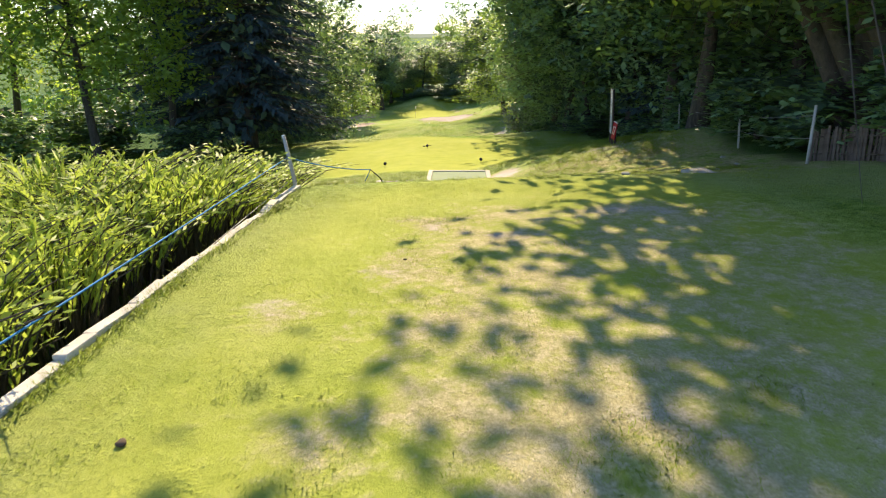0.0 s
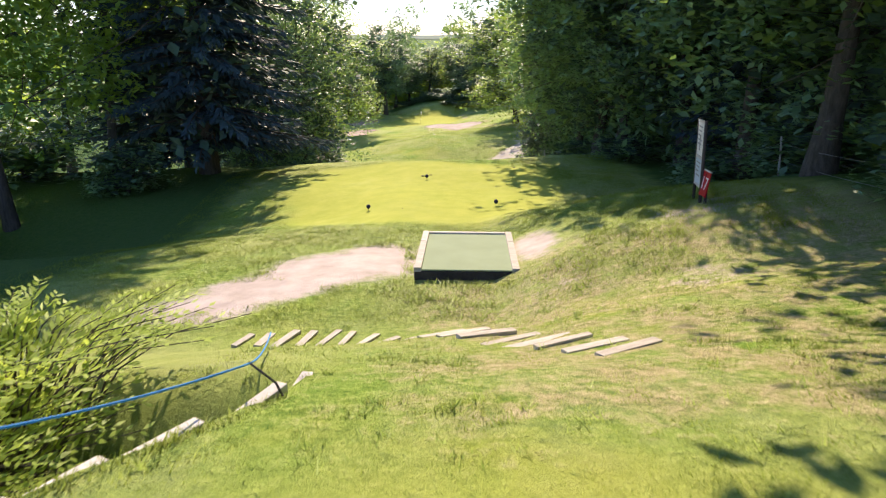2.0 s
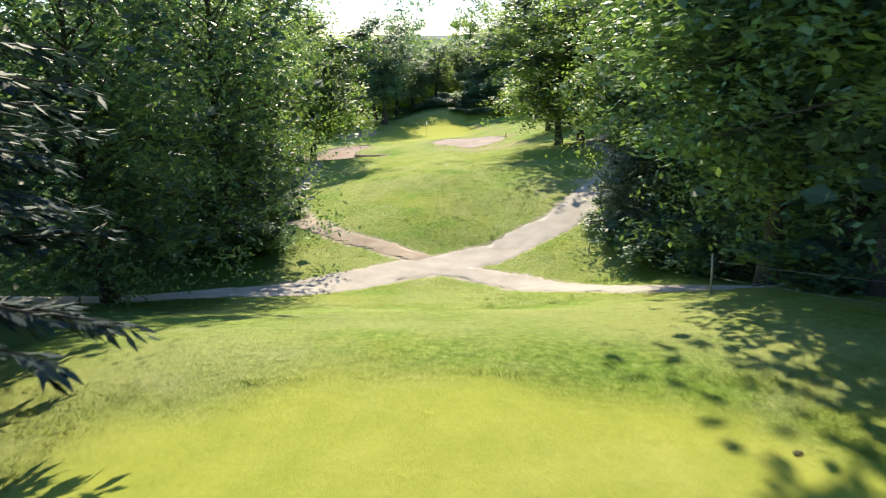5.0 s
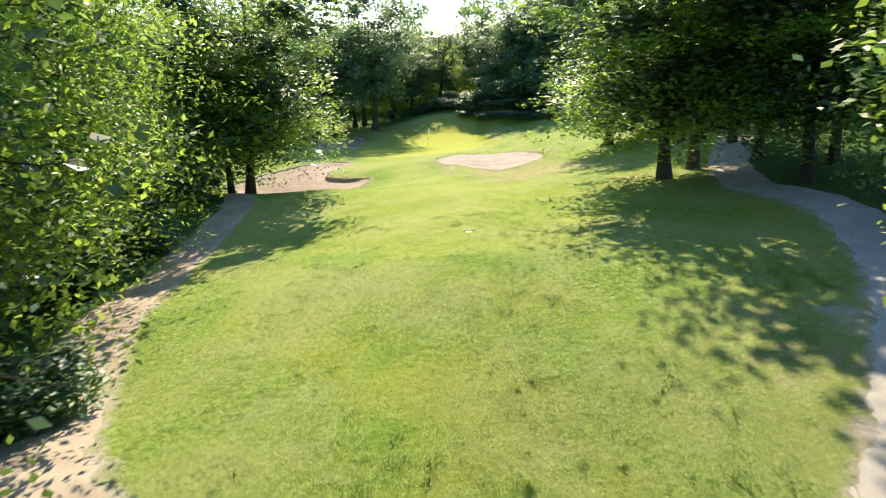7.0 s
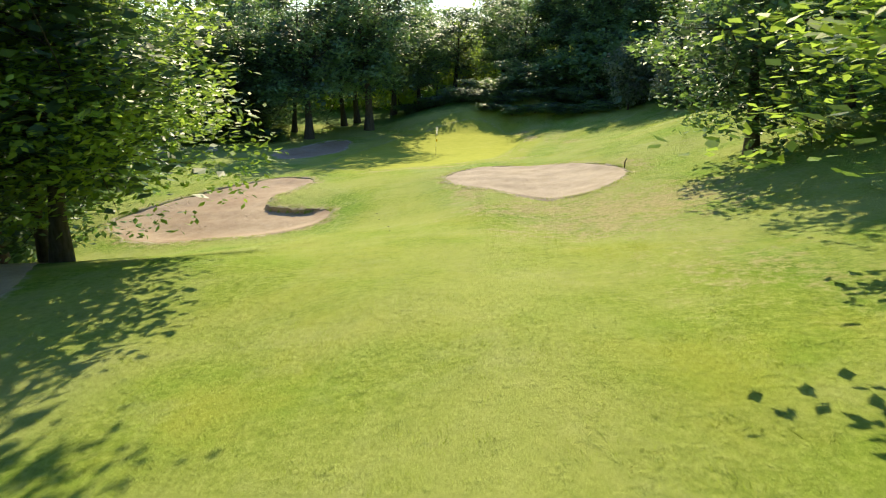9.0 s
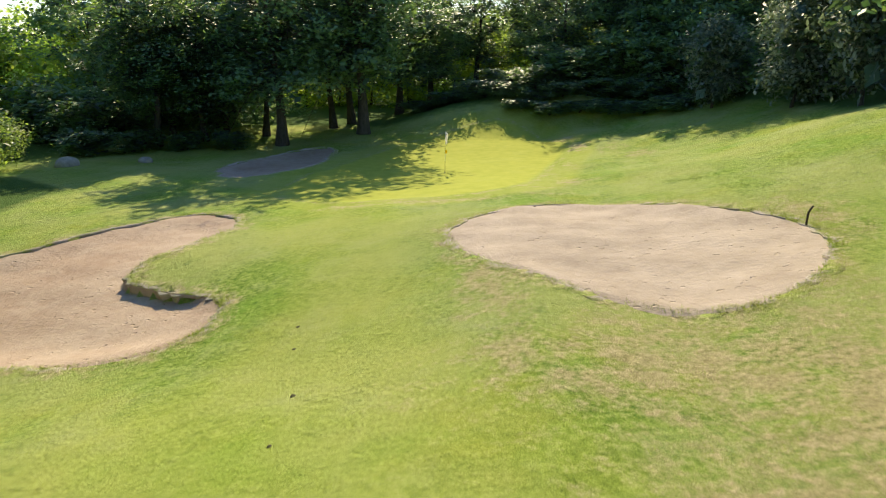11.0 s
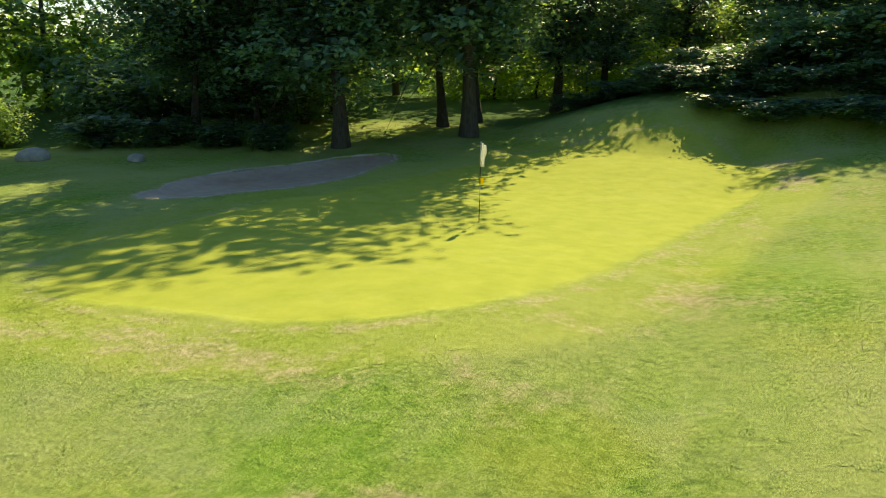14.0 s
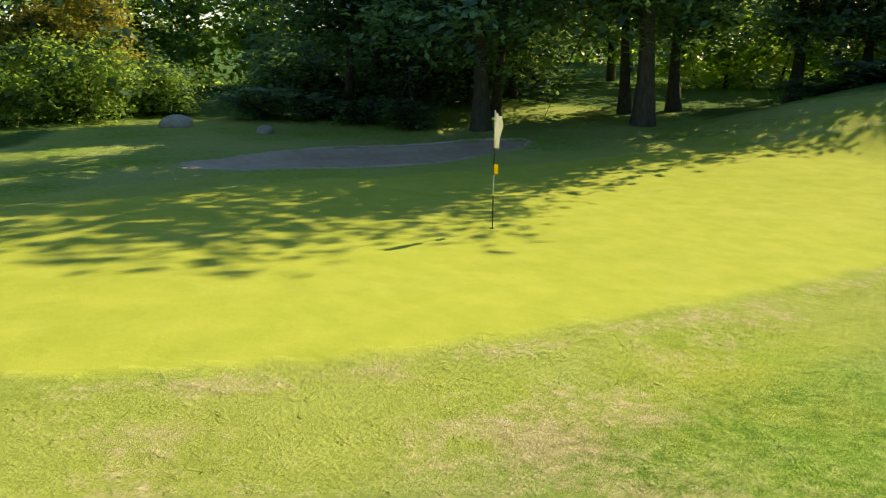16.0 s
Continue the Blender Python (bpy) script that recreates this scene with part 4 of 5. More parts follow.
# right of the hole, from the fence to the far bunker
# extra k and o trees out of view deepen the shade on both tees
plant(KINDS, [
    ("o", 7.6, 42.5, 0.85, 0.8), ("o", 7.5, 47.2, 0.85, 0.9), ("o", 7.9, 38.4, 0.75, 0.8), ("o", 9.0, 51.5, 0.9, 0.95), ("o", 9.2, 55.5, 0.95, 1.05), ("o", 9.5, 29.5, 1.0, 1.0), ("o", 8.2, 22.5, 0.95, 0.95), ("o", 8.2, 12.6, 0.85, 0.7), ("k", 9.4, 13.0, 1.0, 1.0, -0.2), ("k", 8.9, 14.6, 1.0, 1.0, 0.15), ("s", 12.8, 33.5, 0.9, 1.0), ("k", 9.2, 14.2, 1.0, 1.0, 0.0), ("k", 9.7, 11.4, 0.9, 1.0, 0.1), ("k", 10.3, 13.2, 0.95, 0.95, 0.3), ("k", 11.6, 17.0, 1.1, 1.0, 0.0), ("k", 14.4, 25.5, 1.15, 1.0, 0.0), ("a", 9.9, 12.0, 0.9, 1.0), ("p", 10.8, 18.2, 0.9, 0.8), ("k", 11.5, 9.5, 0.9, 1.0, 0.2), ("k", 14.3, 43.0, 1.3, 1.0, 0.1), ("k", 14.6, 48.6, 1.3, 1.0, -0.1), ("a", 11.5, 27.5, 1.0, 1.1), ("a", 10.8, 21.5, 1.05, 1.0), ("c", 9.6, 35.5, 1.05, 1.05), ("a", 11.0, 38.2, 1.1, 1.1), ("d", 8.2, 40.5, 1.05, 1.05), ("d", 8.2, 45.5, 1.0, 1.1), ("u", 8.5, 15, 1.1, 0.9), ("u", 8.4, 18.5, 1.0, 0.8), ("u", 8.4, 11.5, 1.0, 0.9), ("d", 9.6, 51, 1.05, 1.0), ("d", 9.6, 58.0, 1.0, 1.0), ("n", 9.2, 63.5, 1.05, 1.0), ("o", 8.9, 63.0, 0.85, 0.75), ("n", 11.8, 71, 0.85, 0.95), ("f", 17, 20, 1.1, 1.1), ("f", 17, 32, 1.1, 1.1), ("f", 16, 44, 1.1, 1.1), ("f", 17, 55, 1.1, 1), ("f", 14.5, 8, 1.1, 1.1), ("c", 10.5, 4, 1.0, 1.1),
    ("t", 12.5, 17, 1, 0.8), ("t", 12.5, 23, 1, 0.8), ("t", 11.8, 30, 1, 0.8), ("t", 11, 37, 1, 0.8), ("t", 10.5, 43, 1, 0.8), ("t", 10.5, 49, 1, 0.8), ("t", 12, 55, 1, 0.8), ("t", 13.5, 62, 1, 0.8), ("u", 9.5, 17, 1.0, 0.7), ("u", 9.3, 25, 1.0, 0.7), ("u", 9.0, 30, 1.0, 0.7), ("u", 9.2, 12.2, 1.0, 0.8), ("u", 7.6, 37, 0.9, 0.6), ("u", 7.2, 44, 0.9, 0.6),
    ("q", 7.4, 84.6, 1.03, 0.84), ("o", 9.6, 87.5, 0.9, 0.95), ("q", 11.6, 80.5, 0.9, 0.95), ("b", 14.6, 84.5, 0.9, 1.0), ("c", 9.2, 104.6, 1.0, 0.8), ("a", 13.5, 93, 0.9, 1.0), ("a", 12.8, 88, 0.9, 1), ("f", 16, 74, 0.9, 1), ("a", 15, 109, 0.9, 1), ("f", 23, 82, 1.1, 1), ("f", 23, 98, 1.1, 1), ("f", 22, 113, 1.1, 1), ("c", 17, 122, 0.9, 1), ("a", 16.5, 131, 0.9, 1),
    ("v", 6.6, 58.4, 1.0, 1.0), ("u", 6.1, 57.0, 0.75, 0.62), ("u", 5.8, 59.3, 0.65, 0.6), ("u", 6.7, 54.7, 0.9, 0.7), ("u", 6.7, 60.6, 0.7, 0.75), ("u", 8.0, 60.5, 0.8, 0.8), ("u", 7.8, 55.5, 1.0, 1.0), ("u", 8.0, 52.0, 1.0, 1.0), ("u", 9.5, 64, 0.8, 0.6), ("u", 11.5, 72, 0.8, 0.6), ("t", 14, 101, 0.8, 0.7), ("t", 19, 104, 0.9, 0.8),
])
# behind and beside the green
plant(KINDS, [
    ("p", -12.4, 145, 1.25, 1.06), ("p", -11.5, 158.5, 1.1, 0.9), ("o", -15.5, 148.5, 1.0, 0.9), ("o", -26.0, 139.5, 0.9, 0.85), ("o", -19.5, 143.5, 0.85, 0.9), ("o", 8.5, 159.5, 1.0, 0.85), ("p", -14.6, 151.5, 1.0, 1.0), ("p", -17.3, 140.2, 1.15, 0.95), ("a", -23.6, 146.0, 1.0, 1.0), ("c", -24.5, 150.5, 0.9, 1.0), ("a", -23.5, 141.8, 0.95, 0.95), ("c", -27.0, 144, 0.85, 0.7), ("p", -8.5, 160, 0.95, 0.72), ("p", -4.5, 166, 1.0, 0.85), ("p", 1.5, 167, 1.0, 0.85), ("p", 8, 160, 1.0, 0.72), ("p", 11.5, 151, 0.9, 0.9), ("c", 15.5, 154, 0.9, 1), ("b", 18, 145, 0.9, 1),
    ("g", 22, 158, 1.1, 1), ("g", 12, 168, 1.1, 1), ("g", 2, 176, 1.0, 1), ("g", -29, 158, 1.1, 1), ("f", -33, 163, 1.0, 0.9), ("f", -41, 128, 1.0, 1), ("f", -48, 138, 1.1, 1), ("f", -43, 160, 1.1, 1), ("f", -50, 126, 1.1, 1), ("t", -39.5, 124, 1.1, 1.1), ("t", -42, 133, 1.1, 1.1), ("t", -38, 144, 1.1, 1.0), ("t", -33.5, 141, 1.0, 0.9), ("f", -39, 122, 1.1, 1), ("g", -46, 164, 1.2, 1), ("g", -54, 150, 1.2, 1), ("g", -52, 136, 1.2, 1), ("f", -34, 178, 1.2, 1), ("f", 14, 176, 1.2, 1), ("f", 3, 184, 1.2, 1.1), ("f", -11, 187, 1.2, 1.1), ("h", -12, 172, 1.0, 1.0), ("h", -17, 174, 1.1, 1.1), ("h", -22, 172, 1.0, 0.9), ("h", -7, 176, 1.1, 1.0), ("h", -3, 171, 1.0, 1.0), ("f", 24, 168, 1.2, 1), ("a", 9.5, 152.5, 1.0, 0.9), ("a", 14.5, 146, 0.9, 0.9), ("c", 4.0, 157.5, 0.9, 0.75), ("f", -36.5, 151, 0.9, 0.75), ("f", -30.5, 155, 1.0, 0.85), ("f", -38, 168, 1.2, 1.0), ("f", -28, 166, 1.1, 1.0), ("t", -31, 150.5, 1.1, 1.0), ("t", -36, 146, 1.0, 0.9), ("t", -27.5, 152, 1.1, 1.0), ("t", -33.5, 146.5, 1.0, 0.9), ("f", -46, 146, 1.1, 0.9), ("f", -55, 132, 1.2, 1.0),
    ("v", 11.3, 138.0, 1.3, 1.2), ("v", 13.5, 131.5, 1.4, 1.3), ("v", 14.5, 126, 1.5, 1.6), ("t", 13.5, 140.5, 1.0, 1.0), ("t", 16, 134, 1.0, 1.1), ("t", 10, 145.5, 1.0, 1.0), ("t", 7.5, 148.5, 1.0, 0.9), ("t", 4.5, 150, 0.9, 0.7), ("t", 1.0, 151, 0.9, 0.6), ("u", -3.2, 152.0, 1.2, 0.6), ("u", -6.5, 153.5, 1.2, 0.5), ("u", -9, 155, 1.1, 0.4), ("u", -1.2, 150.2, 1.1, 0.6), ("u", -0.4, 147.6, 0.9, 0.45), ("u", 1.8, 146.2, 1.0, 0.5), ("u", 3.9, 145.4, 1.0, 0.45), ("u", 6.0, 144.2, 1.1, 0.5), ("u", 8.0, 142.6, 1.0, 0.5), ("u", 9.8, 140.4, 1.0, 0.5), ("u", 0.8, 148.6, 1.0, 0.5), ("u", 2.8, 148.0, 1.1, 0.6), ("u", 4.6, 147.2, 1.0, 0.6), ("u", 6.4, 146.2, 1.2, 0.6), ("u", 8.4, 145.0, 1.1, 0.7), ("u", 10.2, 143.2, 1.2, 0.6), ("u", 11.6, 141.0, 1.0, 0.7), ("t", 3.0, 153.0, 1.0, 0.8), ("t", -1.5, 154.5, 0.8, 0.6), ("t", -4.5, 157, 0.8, 0.5), ("t", 10.5, 148.5, 1.1, 1.0), ("t", 13.5, 145, 1.1, 1.0), ("t", -25, 147, 0.9, 0.7), ("t", -30, 148, 0.9, 0.8), ("u", -20.5, 139.0, 0.9, 0.7), ("u", -23.5, 138.5, 0.9, 0.7), ("u", -26.5, 138, 1.1, 0.7), ("u", -29.5, 136.5, 1.2, 0.7),
    ("b", -44, 134, 1.0, 0.9), ("w", -32.0, 128.8, 1.05, 0.95), ("w", -34.5, 133, 0.9, 0.8), ("w", -31.5, 124.5, 0.9, 0.9), ("y", -36.5, 130.6, 1.1, 1.15), ("y", -37.5, 128.6, 0.8, 0.95),
])
# growth at the back of the wood, its sunlit look put into the leaf colour
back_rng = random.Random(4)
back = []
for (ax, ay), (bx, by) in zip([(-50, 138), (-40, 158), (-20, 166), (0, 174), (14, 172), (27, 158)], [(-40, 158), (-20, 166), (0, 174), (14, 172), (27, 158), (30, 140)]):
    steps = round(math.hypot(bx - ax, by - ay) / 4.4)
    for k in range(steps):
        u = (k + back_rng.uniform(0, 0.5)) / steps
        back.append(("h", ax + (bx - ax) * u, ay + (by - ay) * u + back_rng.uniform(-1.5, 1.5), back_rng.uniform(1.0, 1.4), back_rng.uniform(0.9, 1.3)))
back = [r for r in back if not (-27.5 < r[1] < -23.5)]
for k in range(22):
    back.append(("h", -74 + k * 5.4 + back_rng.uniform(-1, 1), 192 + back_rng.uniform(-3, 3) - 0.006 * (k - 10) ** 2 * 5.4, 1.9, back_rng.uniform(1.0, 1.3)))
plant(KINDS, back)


# ---------------------------------------------------------------- small builders
def block(x0, x1, y0, y1, z0, z1, bevel=0.01):
    bm = bmesh.new()
    bmesh.ops.create_cube(bm, size=1.0)
    for v in bm.verts:
        v.co = Vector((x0 + (v.co.x + 0.5) * (x1 - x0), y0 + (v.co.y + 0.5) * (y1 - y0), z0 + (v.co.z + 0.5) * (z1 - z0)))
    if bevel:
        bmesh.ops.bevel(bm, geom=bm.edges[:], offset=bevel, segments=2, affect="EDGES", profile=0.6)
    return bm


def solid(name, bm, material, parent=None, label="", m=None):
    me = bpy.data.meshes.new(name)
    bm.to_mesh(me)
    bm.free()
    me.materials.append(material)
    ob = new(name, me)
    if parent:
        ob.parent = parent
    if label:
        ob["label"] = label
    if m:
        ob.matrix_basis = m
    return ob


def rod(name, points, radius, material, parent=None, label="", sides=8):
    v, f = tube(points, [radius] * len(points) if isinstance(radius, (int, float)) else radius, sides)
    me = mesh_of(name, v, f, material)
    bm = bmesh.new()
    bm.from_mesh(me)
    bmesh.ops.holes_fill(bm, edges=[e for e in bm.edges if e.is_boundary])
    bm.to_mesh(me)
    bm.free()
    ob = new(name, me)
    if parent:
        ob.parent = parent
    if label:
        ob["label"] = label
    return ob


def plain(name, colour, rough=0.5, metal=0.0, grain=0.12):
    return worn(name, tuple(c * (1 - grain) for c in colour), tuple(min(1, c * (1 + grain)) for c in colour), 5.0, rough, 0.1, 0.003, 80.0)


def gz(x, y):
    return float(ground_z(x, y))


WOOD_GREY = worn("weathered_timber", (0.36, 0.32, 0.26), (0.72, 0.67, 0.58), 3.0, 0.85, 0.5, 0.01, 30.0, stretch=(1, 8, 8))
WOOD_DARK = worn("dark_timber", (0.0288, 0.0245, 0.023), (0.096, 0.0816, 0.069), 3.0, 0.85, 0.5, 0.01, 30.0)
WOOD_POST = worn("pale_stake", (0.346, 0.337, 0.299), (0.576, 0.571, 0.529), 4.0, 0.85, 0.4, 0.006, 40.0)
CONCRETE = worn("concrete", (0.288, 0.275, 0.23), (0.595, 0.581, 0.54), 2.5, 0.9, 0.5, 0.012, 30.0)
FELT = worn("mat_felt", (0.25, 0.316, 0.184), (0.336, 0.408, 0.253), 1.2, 0.95, 0.3, 0.004, 160.0)
ROPE = plain("blue_rope", (0.02, 0.22, 0.55), 0.7)
COPING = worn("pale_coping", (0.5, 0.46, 0.4), (0.82, 0.78, 0.7), 2.5, 0.9, 0.5, 0.012, 30.0)
WIRE = plain("wire", (0.35, 0.35, 0.33), 0.5)
NAVY = plain("navy_plastic", (0.012, 0.016, 0.05), 0.35)
WHITE = plain("white_paint", (0.78, 0.78, 0.75), 0.5)
BLACK = plain("black_paint", (0.015, 0.015, 0.016), 0.4)
YELLOW = leaf_material("yellow_cloth", (0.75, 0.62, 0.02), (0.80, 0.66, 0.03), (0.85, 0.70, 0.03), 0.5, 0.1)
RED = plain("red_enamel", (0.45, 0.012, 0.02), 0.4)
PANEL = plain("pale_panel", (0.62, 0.60, 0.54), 0.45)
PANEL_BLUE = plain("blue_grey_panel", (0.42, 0.50, 0.56), 0.45)
PRINT = plain("grey_print", (0.22, 0.22, 0.22), 0.6)
STONE = worn("field_stone", (0.30, 0.28, 0.24), (0.60, 0.56, 0.50), 4.0, 0.9, 0.6, 0.02, 25.0)


# ---------------------------------------------------------------- upper tee: wall, hedge, rope
def kerb_x(y):
    return float(kerb_line(y))


wall = tagged(new("retaining_wall"), "low concrete retaining wall with a pale worn coping", "wall", kind="structure")
y = -9.0
kr = random.Random(2)
while y < 12.0:
    long = kr.uniform(0.35, 0.75)
    x = kerb_x(y + long / 2)
    ang = math.atan2(kerb_x(y) - kerb_x(y + long), long)
    m = Matrix.LocRotScale((x, y + long / 2, float(broad_z(x, y + long / 2)) - 0.05 * float(smooth(np.array(y), 8.5, 10.0)) + kr.uniform(-0.03, 0.012)), Euler((kr.uniform(-0.03, 0.03), kr.uniform(-0.08, 0.08), ang + kr.uniform(-0.05, 0.05))), None)
    solid("coping_stone", block(-0.085, 0.02, -long / 2 + 0.003, long / 2 - 0.003, -0.11, 0.012, 0.014), COPING, wall, m=m)
    solid("wall_block", block(-0.09, 0.0, -long / 2 + 0.003, long / 2 - 0.003, -1.1, -0.113, 0.006), CONCRETE, wall, m=m)
    y += long


def hedge_plant(seed):
    """One hedge plant: arching shoots set with pairs of narrow leaves, over a dark twiggy inside."""
    rng = np.random.RandomState(seed)
    root = tagged(new("hedge_shrub"), "spreading bright green hedge shrub with feathery arching shoots", "shrub", group="hedge below the tee")
    twigs, points, dirs, sides = [], [], [], []
    for k in range(88):
        a, r = rng.uniform(0, 6.28), 0.75 * math.sqrt(rng.uniform(0, 1))
        base = np.array([math.cos(a) * r * 0.7, math.sin(a) * r * 0.7, 0.02])
        way = np.array([math.cos(a), math.sin(a), 0]) * (0.3 + 0.5 * r) + np.array([0.25, 0.1, 0]) + rng.normal(0, 0.16, 3) * (1, 1, 0)
        L = rng.uniform(0.8, 1.2) * (1.0 - 0.15 * r)
        w = np.linspace(0, 1, 16)[:, None]
        line = base + way * (0.35 * w + 0.65 * w ** 2) * L + np.array([0, 0, 1.0]) * (1.25 * w - 0.5 * w ** 2.4) * L
        twigs.append(tube(line[::5], np.linspace(0.011, 0.003, 4), 3))
        for q in range(6, 16):
            d = line[q] - line[q - 1]
            for e in (-1, 1):
                points.append(line[q] + rng.normal(0, 0.008, 3))
                dirs.append(d)
                sides.append(e)
    p, d = np.array(points), np.array(dirs)
    n = len(p)
    d /= np.linalg.norm(d, axis=1)[:, None]
    side = np.cross(d, (0, 0, 1.0)) * np.array(sides)[:, None]
    d = d * 0.75 + side * rng.uniform(0.6, 0.9, (n, 1)) + rng.normal(0, 0.10, (n, 3))
    d /= np.linalg.norm(d, axis=1)[:, None]
    s = np.cross(d, rng.normal(0, 0.25, (n, 3)) + (0, 0, 1.0))
    s /= np.linalg.norm(s, axis=1)[:, None]
    L = rng.uniform(0.075, 0.12, (n, 1))
    s = s * np.where(np.cross(s, d)[:, 2:] > 0, 1, -1)
    v = np.stack([p, p + d * L * 0.45 + s * L * 0.16, p + d * L, p + d * L * 0.45 - s * L * 0.16], 1).reshape(-1, 3)
    part("stem", *joined(twigs), BARK, root)
    foliage = part("foliage", v, np.arange(4 * n).reshape(n, 4), LEAF_HEDGE, root)
    up = np.cross(s, d)
    up = up * np.where(up[:, 2:] < 0, -1, 1) * 0.8 + rng.normal(0, 0.2, (n, 3)) + (0, 0.1, 0.6)
    foliage.data.normals_split_custom_set_from_vertices(np.repeat(up / np.linalg.norm(up, axis=1)[:, None], 4, 0))
    return root


hedges = [hedge_plant(q) for q in (1, 2)]
hr = random.Random(6)
used = [False, False]
for row in range(5):
    y = 0.2 + 0.33 * row
    while y < 12.7 - 0.2 * row:
        k = hr.randrange(2)
        x = min(kerb_x(min(y, 12.2)), -2.15) - 1.2 - row * 0.95 + hr.uniform(-0.12, 0.12)
        m = Matrix.LocRotScale((x, y, gz(x, y) - 0.03), Euler((hr.uniform(-0.08, 0.08), hr.uniform(-0.08, 0.08), hr.uniform(0, 6.28))), (hr.uniform(0.9, 1.1),) * 2 + (hr.uniform(1.2, 1.4) * (1.0 if y < 9.5 else 0.7),))
        if used[k]:
            copy_thing(hedges[k], m)
        else:
            hedges[k].matrix_basis, used[k] = m, True
        y += hr.uniform(0.95, 1.2) if y < 8.5 else hr.uniform(0.55, 0.7)

post = tagged(new("rope_post"), "leaning pale wooden stake that holds a blue rope", "post")
post.location = (-2.1, 9.9, gz(-2.1, 9.9))
rod("stake", [(0, 0, -0.3), (-0.05, 0, 0.25), (-0.16, 0.03, 0.82)], [0.03, 0.03, 0.027], WOOD_POST, post)
rod("cap", [(-0.158, 0.03, 0.8), (-0.166, 0.03, 0.835)], [0.029, 0.024], WHITE, post)
pz = gz(-2.1, 9.9)
sag = lambda a, b, drop, n=12: [tuple(np.array(a) + (np.array(b) - np.array(a)) * t - np.array((0, 0, drop * 4 * t * (1 - t)))) for t in np.linspace(0, 1, n)]
rope = tagged(new("rope"), "blue rope strung along the hedge from a stake", "rope")
rod("strand", sag((-2.22, 9.9, pz + 0.52), (-3.1, -3.0, pz + 0.5), 0.05), 0.008, ROPE, rope)
rod("strand", sag((-2.22, 9.9, pz + 0.52), (-1.24, 11.8, gz(-0.95, 11.8) + 0.25), 0.05), 0.008, ROPE, rope)
rod("strand", sag((-1.24, 11.8, gz(-0.95, 11.8) + 0.25), (-1.75, 14.2, gz(-1.75, 14.2) + 0.2), 0.06), 0.008, ROPE, rope)
stub = tagged(new("rope_post"), "thin dark leaning stake at the end of the kerb", "post")
stub.location = (-0.95, 11.8, gz(-0.95, 11.8))
rod("stake", [(0, 0, -0.2), (-0.12, 0, 0.1), (-0.3, 0.0, 0.26)], [0.009, 0.009, 0.008], WOOD_DARK, stub)
low = tagged(new("wire"), "thin grey wire strung low along the hedge", "wire")
rod("strand", sag((-2.16, 9.9, pz + 0.22), (-2.85, -3.0, pz + 0.15), 0.03), 0.004, WIRE, low)


# ---------------------------------------------------------------- sleeper steps
step_rng = random.Random(14)
for i in range(18):
    u = i / 17
    cx, cy = -2.95 + 5.6 * u - 0.8 * u * u, 16.95 - 4.44 * max(0.0, u - 0.15) ** 1.5
    ang = radians(78 - 47 * float(smooth(np.array(u), 0.2, 0.8)) + step_rng.uniform(-6, 6))
    dx, dy = 0.35 * math.cos(ang), 0.35 * math.sin(ang)
    z = (gz(cx - dx, cy - dy) + gz(cx, cy) + gz(cx + dx, cy + dy)) / 3
    pitch = 0.75 * math.atan2(gz(cx + dx, cy + dy) - gz(cx - dx, cy - dy), 0.7)
    ob = tagged(solid("timber_sleeper", block(-0.46, 0.46, -0.055, 0.055, -0.14, 0.03, 0.012), WOOD_GREY), "weathered grey timber sleeper set into the slope as a step", "step", "sleeper steps")
    ob.matrix_basis = Matrix.LocRotScale((cx, cy + step_rng.uniform(-0.08, 0.08), z + step_rng.uniform(-0.015, 0.02)), Euler((step_rng.uniform(-0.1, 0.1), -pitch, ang)),
                                         ((0.6 if i < 2 else 0.9) + step_rng.uniform(-0.12, 0.14), step_rng.uniform(0.75, 1.25), 1))


# ---------------------------------------------------------------- tee mat
mat_z = 10.36
mat = tagged(new("tee_mat"), "green artificial turf tee mat in a weathered timber frame", "tee mat")
mat.matrix_basis = Matrix.LocRotScale((0.51, 21.27, mat_z), Euler((radians(-1.6), 0, radians(-1.5))), None)
solid("base", block(-0.96, 0.96, -1.42, 1.40, -0.42, -0.02, 0.006), WOOD_DARK, mat)
solid("turf_sheet", block(-0.86, 0.86, -1.425, 1.31, -0.016, 0.012, 0.004), FELT, mat, "faded green artificial turf")
for sx in (-0.93, 0.93):
    for y0, y1 in ((-1.43, 0.55), (0.56, 1.44)):
        solid("rail", block(sx - 0.07, sx + 0.07, y0, y1, -0.14, 0.05, 0.012), WOOD_GREY, mat)
solid("rail", block(-0.855, 0.855, 1.31, 1.43, -0.14, 0.045, 0.012), WOOD_GREY, mat)
solid("front_board", block(-0.99, 0.99, -1.455, -1.432, -0.45, -0.03, 0.006), WOOD_DARK, mat, "dark board along the front")


# ---------------------------------------------------------------- tee markers
def tee_marker(x, y, first=None):
    if first:
        return copy_thing(first, at(x, y))
    root = tagged(new("tee_marker"), "small dark navy ball tee marker on a spike", "tee marker", "tee markers")
    root.matrix_basis = at(x, y)
    bm = bmesh.new()
    bmesh.ops.create_uvsphere(bm, u_segments=20, v_segments=12, radius=0.068, matrix=Matrix.Translation((0, 0, 0.13)))
    for f in bm.faces:
        f.smooth = True
    solid("ball", bm, NAVY, root)
    rod("spike", [(0, 0, -0.12), (0, 0, 0.075)], [0.006, 0.009], BLACK, root)
    return root


marker = tee_marker(-2.35, 28.2)
